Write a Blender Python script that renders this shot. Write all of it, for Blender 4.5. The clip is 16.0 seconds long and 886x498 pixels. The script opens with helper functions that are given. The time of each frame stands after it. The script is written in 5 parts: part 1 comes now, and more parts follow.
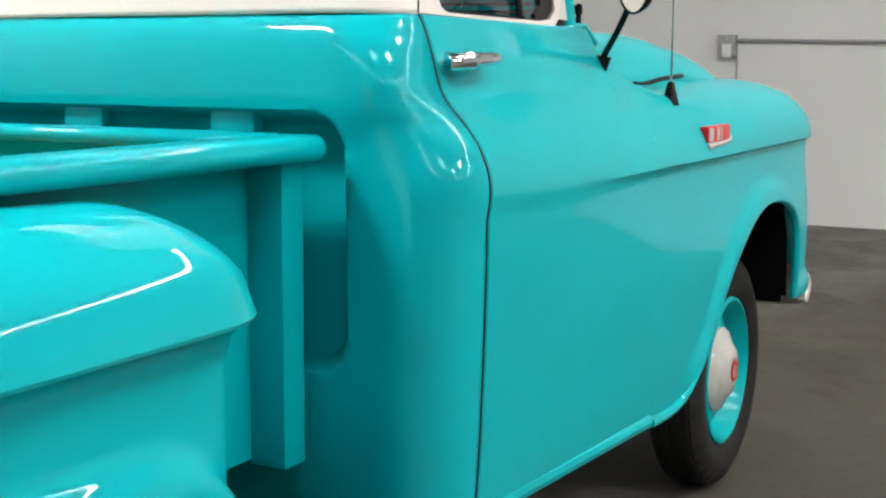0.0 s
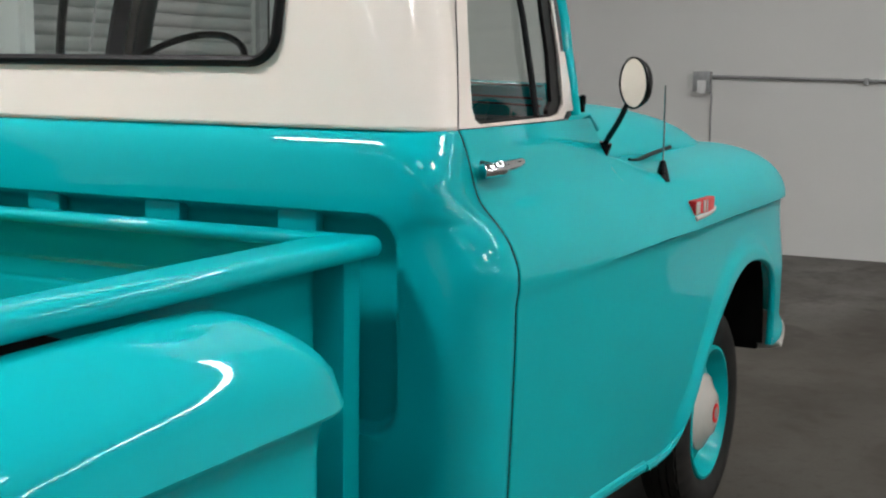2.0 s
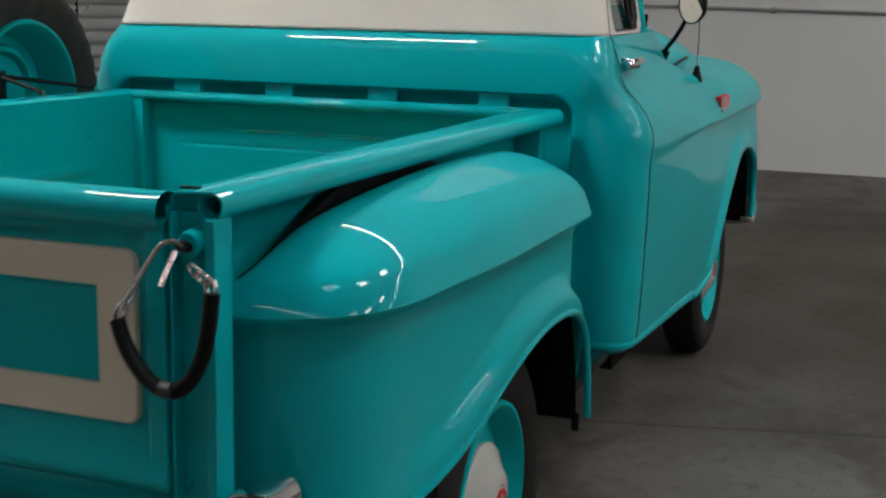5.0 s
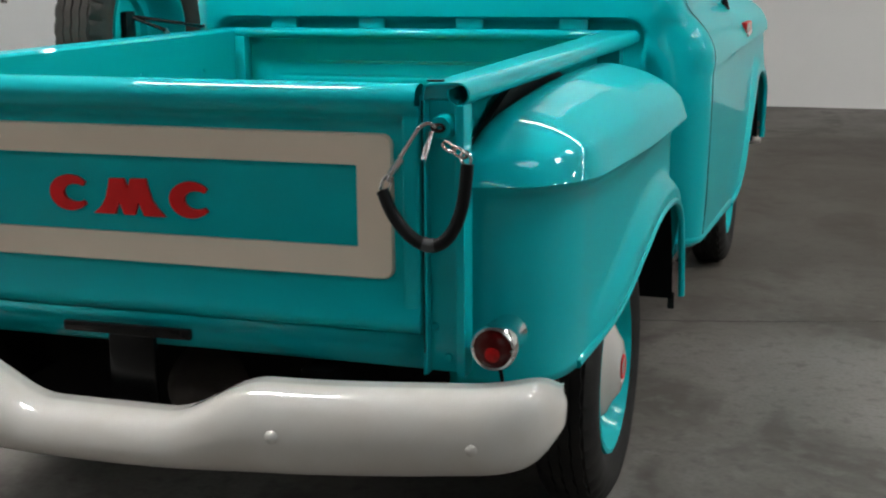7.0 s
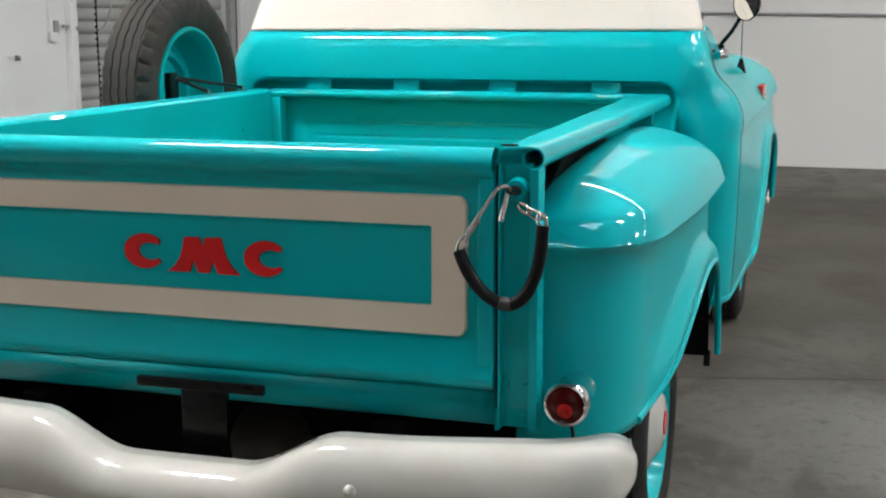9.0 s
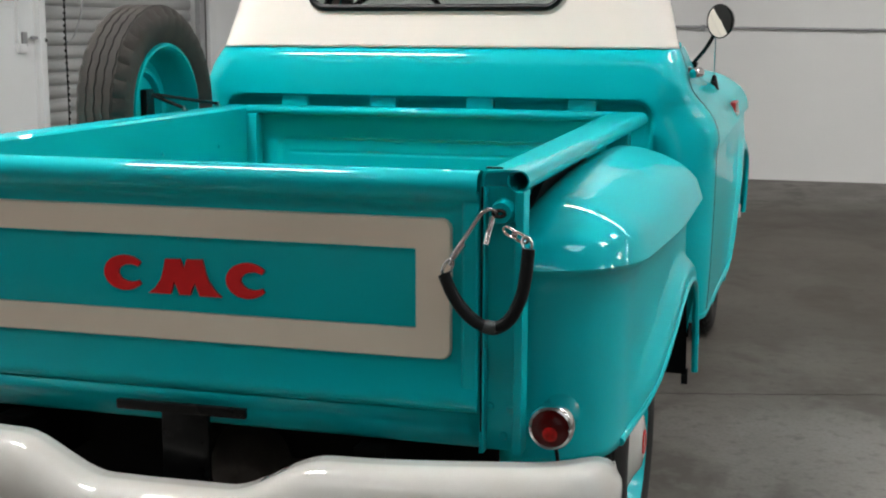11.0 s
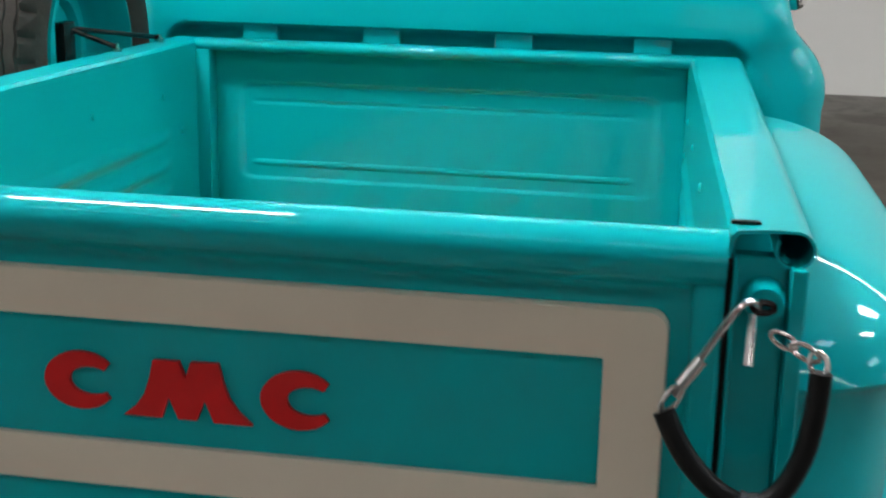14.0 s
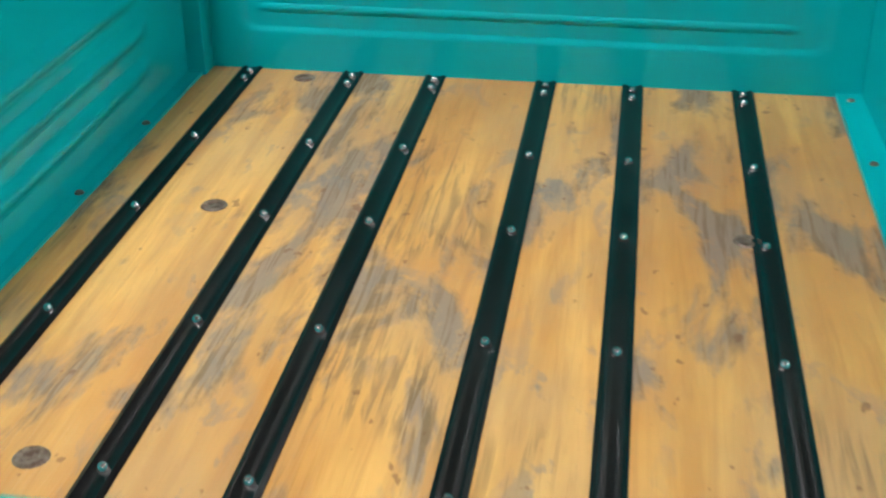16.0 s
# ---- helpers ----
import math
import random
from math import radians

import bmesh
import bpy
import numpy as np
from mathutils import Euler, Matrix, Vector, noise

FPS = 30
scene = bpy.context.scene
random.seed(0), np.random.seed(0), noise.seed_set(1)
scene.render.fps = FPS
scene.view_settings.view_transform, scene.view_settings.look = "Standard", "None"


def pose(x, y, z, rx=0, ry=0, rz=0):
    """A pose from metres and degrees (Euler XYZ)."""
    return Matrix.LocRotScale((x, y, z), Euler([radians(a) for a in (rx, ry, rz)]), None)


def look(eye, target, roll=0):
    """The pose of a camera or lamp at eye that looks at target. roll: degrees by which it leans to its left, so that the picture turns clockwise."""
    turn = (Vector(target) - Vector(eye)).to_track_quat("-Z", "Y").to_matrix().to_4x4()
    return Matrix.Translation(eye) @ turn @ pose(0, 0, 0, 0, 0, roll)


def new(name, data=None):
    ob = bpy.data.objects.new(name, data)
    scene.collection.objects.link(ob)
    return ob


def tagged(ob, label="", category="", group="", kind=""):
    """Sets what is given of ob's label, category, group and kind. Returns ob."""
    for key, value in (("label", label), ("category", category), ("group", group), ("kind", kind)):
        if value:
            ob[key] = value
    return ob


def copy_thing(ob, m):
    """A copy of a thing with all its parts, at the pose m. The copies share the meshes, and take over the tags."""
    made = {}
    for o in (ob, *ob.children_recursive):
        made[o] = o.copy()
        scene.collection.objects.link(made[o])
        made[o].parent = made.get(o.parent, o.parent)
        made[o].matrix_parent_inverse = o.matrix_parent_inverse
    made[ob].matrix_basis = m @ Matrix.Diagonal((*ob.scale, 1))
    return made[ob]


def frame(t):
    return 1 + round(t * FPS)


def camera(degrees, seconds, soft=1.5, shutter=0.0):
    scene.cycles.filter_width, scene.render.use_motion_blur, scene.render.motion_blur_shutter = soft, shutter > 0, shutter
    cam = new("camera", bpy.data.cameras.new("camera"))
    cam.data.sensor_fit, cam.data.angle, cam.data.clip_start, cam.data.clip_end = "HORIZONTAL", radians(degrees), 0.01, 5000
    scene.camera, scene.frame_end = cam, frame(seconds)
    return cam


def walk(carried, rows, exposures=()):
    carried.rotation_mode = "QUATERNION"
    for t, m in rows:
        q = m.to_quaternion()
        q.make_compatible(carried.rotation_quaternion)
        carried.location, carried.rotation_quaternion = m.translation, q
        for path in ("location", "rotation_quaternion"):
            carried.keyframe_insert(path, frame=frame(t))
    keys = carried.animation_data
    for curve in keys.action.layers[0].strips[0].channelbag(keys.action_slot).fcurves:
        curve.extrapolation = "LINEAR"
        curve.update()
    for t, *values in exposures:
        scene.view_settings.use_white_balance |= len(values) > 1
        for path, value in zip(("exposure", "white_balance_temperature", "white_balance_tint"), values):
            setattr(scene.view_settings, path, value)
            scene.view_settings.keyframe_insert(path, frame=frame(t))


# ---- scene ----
cam = camera(38.0, 16.0, soft=2.1, shutter=0.4)
PATH = [
    (0, (1.955, 0.067, 1.345), (1.015, 1.81, 1.059), 0.3),
    (0.5, (1.998, 0.052, 1.426), (1.045, 1.788, 1.143), 1.1),
    (1, (2.046, -0.001, 1.497), (1.087, 1.731, 1.212), 1.3),
    (1.5, (2.033, -0.141, 1.532), (1.113, 1.613, 1.25), 1.2),
    (2, (2.009, -0.318, 1.545), (1.109, 1.448, 1.275), 0.8),
    (2.5, (1.994, -0.515, 1.567), (1.111, 1.26, 1.305), 0.7),
    (3, (1.935, -0.72, 1.576), (1.084, 1.073, 1.334), 0.8),
    (3.5, (1.848, -0.913, 1.548), (1.036, 0.902, 1.336), 0.5),
    (4, (1.833, -1.138, 1.543), (1.043, 0.683, 1.298), 1.2),
    (4.5, (1.794, -1.405, 1.528), (1.049, 0.424, 1.213), 1.4),
    (7, (1.438, -2.259, 1.44), (0.831, -0.404, 1.006), -0.5),
    (7.5, (1.365, -2.321, 1.445), (0.751, -0.466, 1.021), -0.2),
    (8, (1.329, -2.345, 1.452), (0.714, -0.485, 1.047), -0.2),
    (8.5, (1.303, -2.365, 1.464), (0.708, -0.495, 1.08), 0.1),
    (9, (1.288, -2.382, 1.462), (0.705, -0.501, 1.113), -0.1),
    (11.5, (1.244, -2.379, 1.499), (0.718, -0.478, 1.165), 0.2),
    (12, (1.226, -2.301, 1.515), (0.706, -0.407, 1.133), -0.1),
    (12.5, (1.143, -2.121, 1.526), (0.636, -0.234, 1.098), -0.0),
    (13, (0.977, -1.885, 1.52), (0.508, 0.005, 1.066), 0.4),
    (13.5, (0.76, -1.646, 1.541), (0.366, 0.255, 1.059), 1.3),
    (14, (0.585, -1.399, 1.55), (0.247, 0.508, 1.048), 1.2),
    (14.5, (0.437, -1.173, 1.596), (0.173, 0.720, 1.008), 1.1),
    (15, (0.263, -0.982, 1.637), (0.099, 0.875, 0.914), 0.7),
    (15.5, (0.212, -0.697, 1.619), (0.027, 1.106, 0.775), -0.3),
    (16, (0.190, -0.445, 1.617), (-0.078, 1.312, 0.699), -0.1),
]
EXPOSURES = [(0, 0.50), (0.5, 0.35), (1, 0.15), (1.5, 0.05), (2, -0.05), (2.5, -0.19), (3, -0.40), (3.5, -0.48), (4, -0.61), (4.5, -0.67), (7, 0.05), (8, 0.23), (9, 0.37), (11.5, 0.19), (12.5, 0.15), (13.5, 0.23), (14, 0.13), (15, 0.06), (15.5, 0.0), (16, -0.05)]
walk(cam, [(t, look(eye, target, roll)) for t, eye, target, roll in PATH], EXPOSURES)

# ---------------------------------------------------------------- world and light
world = bpy.data.worlds.new("world")
world.use_nodes = True
world.node_tree.nodes["Background"].inputs["Color"].default_value = (0.75, 0.8, 0.85, 1)
world.node_tree.nodes["Background"].inputs["Strength"].default_value = 0.05
scene.world = world


# ---------------------------------------------------------------- materials
def material(name, colour, rough=0.5, metal=0.0, coat=0.0, spot=None, scale=8.0, amount=0.0, fine=0.0, fine_scale=220.0,
             bump=0.0, rough_var=0.0, stretch=(1, 1, 1), ramp=(0.35, 0.65), spec=0.5):
    """A Principled surface with a large-scale colour variation towards spot, fine grain and a little relief."""
    m = bpy.data.materials.new(name)
    m.use_nodes = True
    nt = m.node_tree
    b = nt.nodes["Principled BSDF"]
    b.inputs["Base Color"].default_value = (*colour, 1)
    b.inputs["Roughness"].default_value = rough
    b.inputs["Metallic"].default_value = metal
    b.inputs["Coat Weight"].default_value = coat
    b.inputs["Coat Roughness"].default_value = 0.03
    b.inputs["Specular IOR Level"].default_value = spec
    co = nt.nodes.new("ShaderNodeTexCoord")
    mp = nt.nodes.new("ShaderNodeMapping")
    mp.inputs["Scale"].default_value = stretch
    nt.links.new(co.outputs["Object"], mp.inputs["Vector"])

    def noise_node(sc, detail):
        n = nt.nodes.new("ShaderNodeTexNoise")
        n.inputs["Scale"].default_value = sc
        n.inputs["Detail"].default_value = detail
        nt.links.new(mp.outputs["Vector"], n.inputs["Vector"])
        return n

    colour_out = None
    if spot and amount:
        n = noise_node(scale, 5)
        r = nt.nodes.new("ShaderNodeMapRange")
        r.inputs["From Min"].default_value, r.inputs["From Max"].default_value = ramp
        r.inputs["To Max"].default_value = amount
        nt.links.new(n.outputs["Fac"], r.inputs["Value"])
        mx = nt.nodes.new("ShaderNodeMix")
        mx.data_type = "RGBA"
        mx.inputs["A"].default_value, mx.inputs["B"].default_value = (*colour, 1), (*spot, 1)
        nt.links.new(r.outputs["Result"], mx.inputs["Factor"])
        colour_out = mx.outputs["Result"]
        if rough_var:
            rr = nt.nodes.new("ShaderNodeMapRange")
            rr.inputs["To Min"].default_value, rr.inputs["To Max"].default_value = rough - rough_var, rough + rough_var
            nt.links.new(n.outputs["Fac"], rr.inputs["Value"])
            nt.links.new(rr.outputs["Result"], b.inputs["Roughness"])
    if fine:
        n = noise_node(fine_scale, 3)
        r = nt.nodes.new("ShaderNodeMapRange")
        r.inputs["To Min"].default_value, r.inputs["To Max"].default_value = 1 - fine, 1 + fine
        nt.links.new(n.outputs["Fac"], r.inputs["Value"])
        mu = nt.nodes.new("ShaderNodeMix")
        mu.data_type, mu.blend_type = "RGBA", "MULTIPLY"
        mu.inputs["Factor"].default_value = 1
        mu.inputs["A"].default_value = (*colour, 1)
        if colour_out:
            nt.links.new(colour_out, mu.inputs["A"])
        nt.links.new(r.outputs["Result"], mu.inputs["B"])
        colour_out = mu.outputs["Result"]
    if colour_out:
        nt.links.new(colour_out, b.inputs["Base Color"])
    if bump:
        n = noise_node(fine_scale, 4)
        bp = nt.nodes.new("ShaderNodeBump")
        bp.inputs["Strength"].default_value = bump
        bp.inputs["Distance"].default_value = 0.002
        nt.links.new(n.outputs["Fac"], bp.inputs["Height"])
        nt.links.new(bp.outputs["Normal"], b.inputs["Normal"])
    return m


def glass_material(name, tint=(0.92, 0.97, 0.95)):
    m = bpy.data.materials.new(name)
    m.use_nodes = True
    nt = m.node_tree
    nt.nodes.clear()
    out = nt.nodes.new("ShaderNodeOutputMaterial")
    tr = nt.nodes.new("ShaderNodeBsdfTransparent")
    tr.inputs["Color"].default_value = (*tint, 1)
    gl = nt.nodes.new("ShaderNodeBsdfGlossy")
    gl.inputs["Roughness"].default_value = 0.02
    lw = nt.nodes.new("ShaderNodeLayerWeight")
    lw.inputs["Blend"].default_value = 0.5
    pw = nt.nodes.new("ShaderNodeMath")
    pw.operation = "POWER"
    pw.inputs[1].default_value = 5.0
    nt.links.new(lw.outputs["Facing"], pw.inputs[0])
    fr = nt.nodes.new("ShaderNodeMath")
    fr.operation = "MULTIPLY_ADD"
    fr.inputs[1].default_value, fr.inputs[2].default_value = 0.92, 0.06
    nt.links.new(pw.outputs["Value"], fr.inputs[0])
    mx = nt.nodes.new("ShaderNodeMixShader")
    nt.links.new(fr.outputs["Value"], mx.inputs["Fac"])
    nt.links.new(tr.outputs["BSDF"], mx.inputs[1])
    nt.links.new(gl.outputs["BSDF"], mx.inputs[2])
    nt.links.new(mx.outputs["Shader"], out.inputs["Surface"])
    return m


def glow_material(name, colour, strength):
    m = bpy.data.materials.new(name)
    m.use_nodes = True
    b = m.node_tree.nodes["Principled BSDF"]
    b.inputs["Base Color"].default_value = (0.8, 0.8, 0.8, 1)
    b.inputs["Emission Color"].default_value = (*colour, 1)
    b.inputs["Emission Strength"].default_value = strength
    return m


def wood_material(name):
    """Varnished pine planks: amber finish worn through to grey wood, with grain; each plank differs."""
    m = bpy.data.materials.new(name)
    m.use_nodes = True
    nt = m.node_tree
    b = nt.nodes["Principled BSDF"]
    b.inputs["Coat Weight"].default_value = 0.1
    b.inputs["Coat Roughness"].default_value = 0.25
    b.inputs["Specular IOR Level"].default_value = 0.3
    co = nt.nodes.new("ShaderNodeTexCoord")
    info = nt.nodes.new("ShaderNodeObjectInfo")
    off = nt.nodes.new("ShaderNodeVectorMath")
    off.operation = "MULTIPLY_ADD"
    off.inputs[1].default_value = (0, 37.0, 23.0)
    nt.links.new(info.outputs["Random"], off.inputs[0])
    nt.links.new(co.outputs["Object"], off.inputs[2])

    def layer(scale, detail, rough, stretch, lo, hi, distort=0.0):
        mp = nt.nodes.new("ShaderNodeMapping")
        mp.inputs["Scale"].default_value = stretch
        nt.links.new(off.outputs["Vector"], mp.inputs["Vector"])
        n = nt.nodes.new("ShaderNodeTexNoise")
        n.inputs["Scale"].default_value, n.inputs["Detail"].default_value = scale, detail
        n.inputs["Roughness"].default_value, n.inputs["Distortion"].default_value = rough, distort
        nt.links.new(mp.outputs["Vector"], n.inputs["Vector"])
        r = nt.nodes.new("ShaderNodeMapRange")
        r.inputs["From Min"].default_value, r.inputs["From Max"].default_value = lo, hi
        nt.links.new(n.outputs["Fac"], r.inputs["Value"])
        return r.outputs["Result"]

    def mix(a, bb, fac, blend="MIX"):
        x = nt.nodes.new("ShaderNodeMix")
        x.data_type, x.blend_type = "RGBA", blend
        for key, v in (("A", a), ("B", bb)):
            if isinstance(v, tuple):
                x.inputs[key].default_value = (*v, 1)
            else:
                nt.links.new(v, x.inputs[key])
        if isinstance(fac, float):
            x.inputs["Factor"].default_value = fac
        else:
            nt.links.new(fac, x.inputs["Factor"])
        return x.outputs["Result"]

    def times(a, k):
        x = nt.nodes.new("ShaderNodeMath")
        x.operation = "MULTIPLY"
        nt.links.new(a, x.inputs[0])
        if isinstance(k, float):
            x.inputs[1].default_value = k
        else:
            nt.links.new(k, x.inputs[1])
        return x.outputs["Value"]
    tone = layer(3.2, 4, 0.55, (1, 0.4, 1), 0.36, 0.66)
    amber = mix((0.76, 0.445, 0.135), (0.50, 0.225, 0.055), tone)
    streak = layer(30, 4, 0.6, (1, 0.07, 1), 0.42, 0.66, 0.6)
    amber = mix(amber, (0.36, 0.145, 0.03), times(streak, 0.5))
    grain = layer(75, 3, 0.55, (1, 0.06, 1), 0.47, 0.60, 1.2)
    wear_soft = layer(4.6, 5, 0.6, (1, 0.42, 1), 0.43, 0.62)
    wear = layer(6.5, 8, 0.60, (1.15, 0.42, 1), 0.53, 0.60, 0.35)
    flake = layer(17.0, 6, 0.6, (1, 0.4, 1), 0.57, 0.62, 0.5)
    grey = mix((0.20, 0.19, 0.175), (0.10, 0.09, 0.08), grain)
    haze = mix(amber, (0.42, 0.28, 0.14), times(wear_soft, 0.5))
    col = mix(haze, grey, times(wear, 0.72))
    col = mix(col, (0.20, 0.185, 0.165), times(times(flake, wear_soft), 0.7))
    rough_grain = layer(3.1, 2, 0.5, (1, 0.7, 1), 0.54, 0.62)
    col = mix(col, (0.19, 0.12, 0.05), times(times(grain, rough_grain), 0.6))
    specks = layer(42, 2, 0.5, (1, 0.6, 1), 0.70, 0.74)
    col = mix(col, (0.16, 0.06, 0.02), times(specks, 0.6))
    nt.links.new(col, b.inputs["Base Color"])
    r = nt.nodes.new("ShaderNodeMapRange")
    r.inputs["To Min"].default_value, r.inputs["To Max"].default_value = 0.36, 0.66
    nt.links.new(wear, r.inputs["Value"])
    nt.links.new(r.outputs["Result"], b.inputs["Roughness"])
    bp = nt.nodes.new("ShaderNodeBump")
    bp.inputs["Strength"].default_value, bp.inputs["Distance"].default_value = 0.5, 0.0015
    h = nt.nodes.new("ShaderNodeMath")
    h.operation = "MULTIPLY_ADD"
    nt.links.new(grain, h.inputs[0])
    h.inputs[1].default_value = -0.5
    nt.links.new(wear, h.inputs[2])
    inv = nt.nodes.new("ShaderNodeMath")
    inv.operation = "MULTIPLY"
    inv.inputs[1].default_value = -1.0
    nt.links.new(h.outputs["Value"], inv.inputs[0])
    nt.links.new(inv.outputs["Value"], bp.inputs["Height"])
    nt.links.new(bp.outputs["Normal"], b.inputs["Normal"])
    return m


def floor_material(name):
    """Worn concrete: brown mottling, dark blotches, pale scuffs and fine grain under a thin sheen."""
    m = bpy.data.materials.new(name)
    m.use_nodes = True
    nt = m.node_tree
    b = nt.nodes["Principled BSDF"]
    co = nt.nodes.new("ShaderNodeTexCoord")

    def layer(scale, detail, lo, hi, to, stretch=(1, 1, 1), distort=0.0):
        mp = nt.nodes.new("ShaderNodeMapping")
        mp.inputs["Scale"].default_value = stretch
        nt.links.new(co.outputs["Object"], mp.inputs["Vector"])
        n = nt.nodes.new("ShaderNodeTexNoise")
        n.inputs["Scale"].default_value, n.inputs["Detail"].default_value = scale, detail
        n.inputs["Distortion"].default_value = distort
        nt.links.new(mp.outputs["Vector"], n.inputs["Vector"])
        r = nt.nodes.new("ShaderNodeMapRange")
        r.inputs["From Min"].default_value, r.inputs["From Max"].default_value = lo, hi
        r.inputs["To Max"].default_value = to
        nt.links.new(n.outputs["Fac"], r.inputs["Value"])
        return r.outputs["Result"]

    def over(a, colour, fac):
        x = nt.nodes.new("ShaderNodeMix")
        x.data_type = "RGBA"
        if isinstance(a, tuple):
            x.inputs["A"].default_value = (*a, 1)
        else:
            nt.links.new(a, x.inputs["A"])
        x.inputs["B"].default_value = (*colour, 1)
        nt.links.new(fac, x.inputs["Factor"])
        return x.outputs["Result"]
    col = over((0.185, 0.174, 0.156), (0.115, 0.104, 0.090), layer(0.7, 5, 0.42, 0.60, 1.0))
    col = over(col, (0.078, 0.070, 0.060), layer(2.2, 7, 0.50, 0.62, 0.8, (1, 0.7, 1), 0.8))
    col = over(col, (0.19, 0.182, 0.167), layer(1.4, 8, 0.53, 0.66, 0.7, (1, 0.5, 1), 1.0))
    col = over(col, (0.21, 0.20, 0.185), layer(11.0, 7, 0.50, 0.72, 0.45))
    col = over(col, (0.065, 0.058, 0.050), layer(16.0, 6, 0.54, 0.72, 0.5))
    col = over(col, (0.03, 0.026, 0.022), layer(7.0, 3, 0.70, 0.76, 0.7))
    col = over(col, (0.24, 0.235, 0.22), layer(2.4, 5, 0.72, 0.80, 0.6, (0.6, 1.6, 1)))
    col = over(col, (0.095, 0.087, 0.077), layer(60, 4, 0.45, 0.75, 0.45))
    # browner floor by the front wheel, colour darkened to dim it, ragged edge
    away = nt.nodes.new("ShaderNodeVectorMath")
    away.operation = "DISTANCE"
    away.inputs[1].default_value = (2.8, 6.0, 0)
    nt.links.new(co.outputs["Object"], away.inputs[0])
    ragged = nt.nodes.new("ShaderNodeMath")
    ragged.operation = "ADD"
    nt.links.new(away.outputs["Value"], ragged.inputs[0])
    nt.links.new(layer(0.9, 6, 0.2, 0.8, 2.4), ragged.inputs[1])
    dimmed = nt.nodes.new("ShaderNodeMapRange")
    dimmed.inputs["From Min"].default_value, dimmed.inputs["From Max"].default_value = 3.6, 5.8
    dimmed.inputs["To Min"].default_value, dimmed.inputs["To Max"].default_value = 0.75, 0.0
    nt.links.new(ragged.outputs["Value"], dimmed.inputs["Value"])
    col = over(col, (0.046, 0.038, 0.030), dimmed.outputs["Result"])
    nt.links.new(col, b.inputs["Base Color"])
    nt.links.new(layer(1.3, 5, -1.2, 1.3, 0.9), b.inputs["Roughness"])
    b.inputs["Specular IOR Level"].default_value = 0.13
    bp = nt.nodes.new("ShaderNodeBump")
    bp.inputs["Strength"].default_value, bp.inputs["Distance"].default_value = 0.12, 0.002
    nt.links.new(layer(45, 5, 0, 1, 1.0), bp.inputs["Height"])
    nt.links.new(bp.outputs["Normal"], b.inputs["Normal"])
    return m


WOODS = wood_material("plank_wood")
TEAL = material("teal_paint", (0.0, 0.422, 0.452), 0.5, coat=0.54, spot=(0.0, 0.395, 0.423), scale=3.0, amount=0.5, fine=0.02, fine_scale=500, spec=0.04)
TEAL.node_tree.nodes["Principled BSDF"].inputs["Coat IOR"].default_value = 1.47
ENAMEL = material("teal_wheel_enamel", (0.0, 0.42, 0.44), 0.45, coat=0.15, spot=(0.0, 0.385, 0.40), scale=6.0, amount=0.5, fine=0.02, fine_scale=500, spec=0.1)
CREAM = material("cream_paint", (0.86, 0.77, 0.695), 0.4, coat=0.8, spot=(0.81, 0.735, 0.66), scale=4.0, amount=0.5, fine=0.02, fine_scale=400, spec=0.1)
BORDER = material("beige_paint", (0.80, 0.69, 0.565), 0.4, coat=0.8, spot=(0.75, 0.64, 0.52), scale=5.0, amount=0.5, fine=0.02, fine_scale=400, spec=0.1)
BUMPER = material("bumper_paint", (0.53, 0.51, 0.47), 0.4, spec=0.15, coat=1.0, spot=(0.45, 0.40, 0.34), scale=11.0, amount=0.35, fine=0.03, fine_scale=300)
RED = material("red_paint", (0.70, 0.014, 0.016), 0.4, spec=0.2, coat=0.2, spot=(0.58, 0.016, 0.016), scale=30, amount=0.6)
RUBBER = material("tyre_rubber", (0.012, 0.0115, 0.011), 0.72, spec=0.25, spot=(0.025, 0.023, 0.02), scale=9, amount=0.6, fine=0.2, fine_scale=160, bump=0.25)
WORN = material("worn_tyre_rubber", (0.022, 0.019, 0.017), 0.75, spec=0.3, spot=(0.055, 0.046, 0.038), scale=7, amount=0.7, fine=0.25, fine_scale=120, bump=0.35)
GASKET = material("rubber_gasket", (0.004, 0.004, 0.004), 0.45, spot=(0.009, 0.009, 0.009), scale=20, amount=0.5, spec=0.16)
BLACK = material("black_steel", (0.004, 0.004, 0.004), 0.25, spot=(0.012, 0.012, 0.012), scale=14, amount=0.5, fine=0.1, spec=0.2)
UNDER = material("chassis_black", (0.003, 0.003, 0.003), 0.75, spec=0.08, spot=(0.006, 0.0055, 0.005), scale=9, amount=0.6, fine=0.2)
CHROME = material("chrome", (0.78, 0.78, 0.78), 0.1, metal=1.0, spot=(0.6, 0.6, 0.6), scale=40, amount=0.3)
STEEL = material("zinc_steel", (0.72, 0.72, 0.71), 0.24, metal=1.0, spot=(0.45, 0.45, 0.45), scale=60, amount=0.5)
GLASS = glass_material("clear_glass")
MIRROR = material("mirror_glass", (0.86, 0.88, 0.84), 0.03, metal=1.0)
LENS = material("red_lens", (0.06, 0.001, 0.001), 0.2, coat=0.2, spot=(0.05, 0.001, 0.001), scale=45, amount=0.7, spec=0.2)
# brighter red that paints the glint of the lamp's inner reflector
GLINT = material("red_lens_glint", (0.45, 0.004, 0.004), 0.3, spec=0.2, spot=(0.12, 0.002, 0.002), scale=120, amount=0.6)
INTERIOR = material("dark_trim", (0.03, 0.035, 0.035), 0.6, spot=(0.05, 0.055, 0.055), scale=12, amount=0.5, fine=0.1)
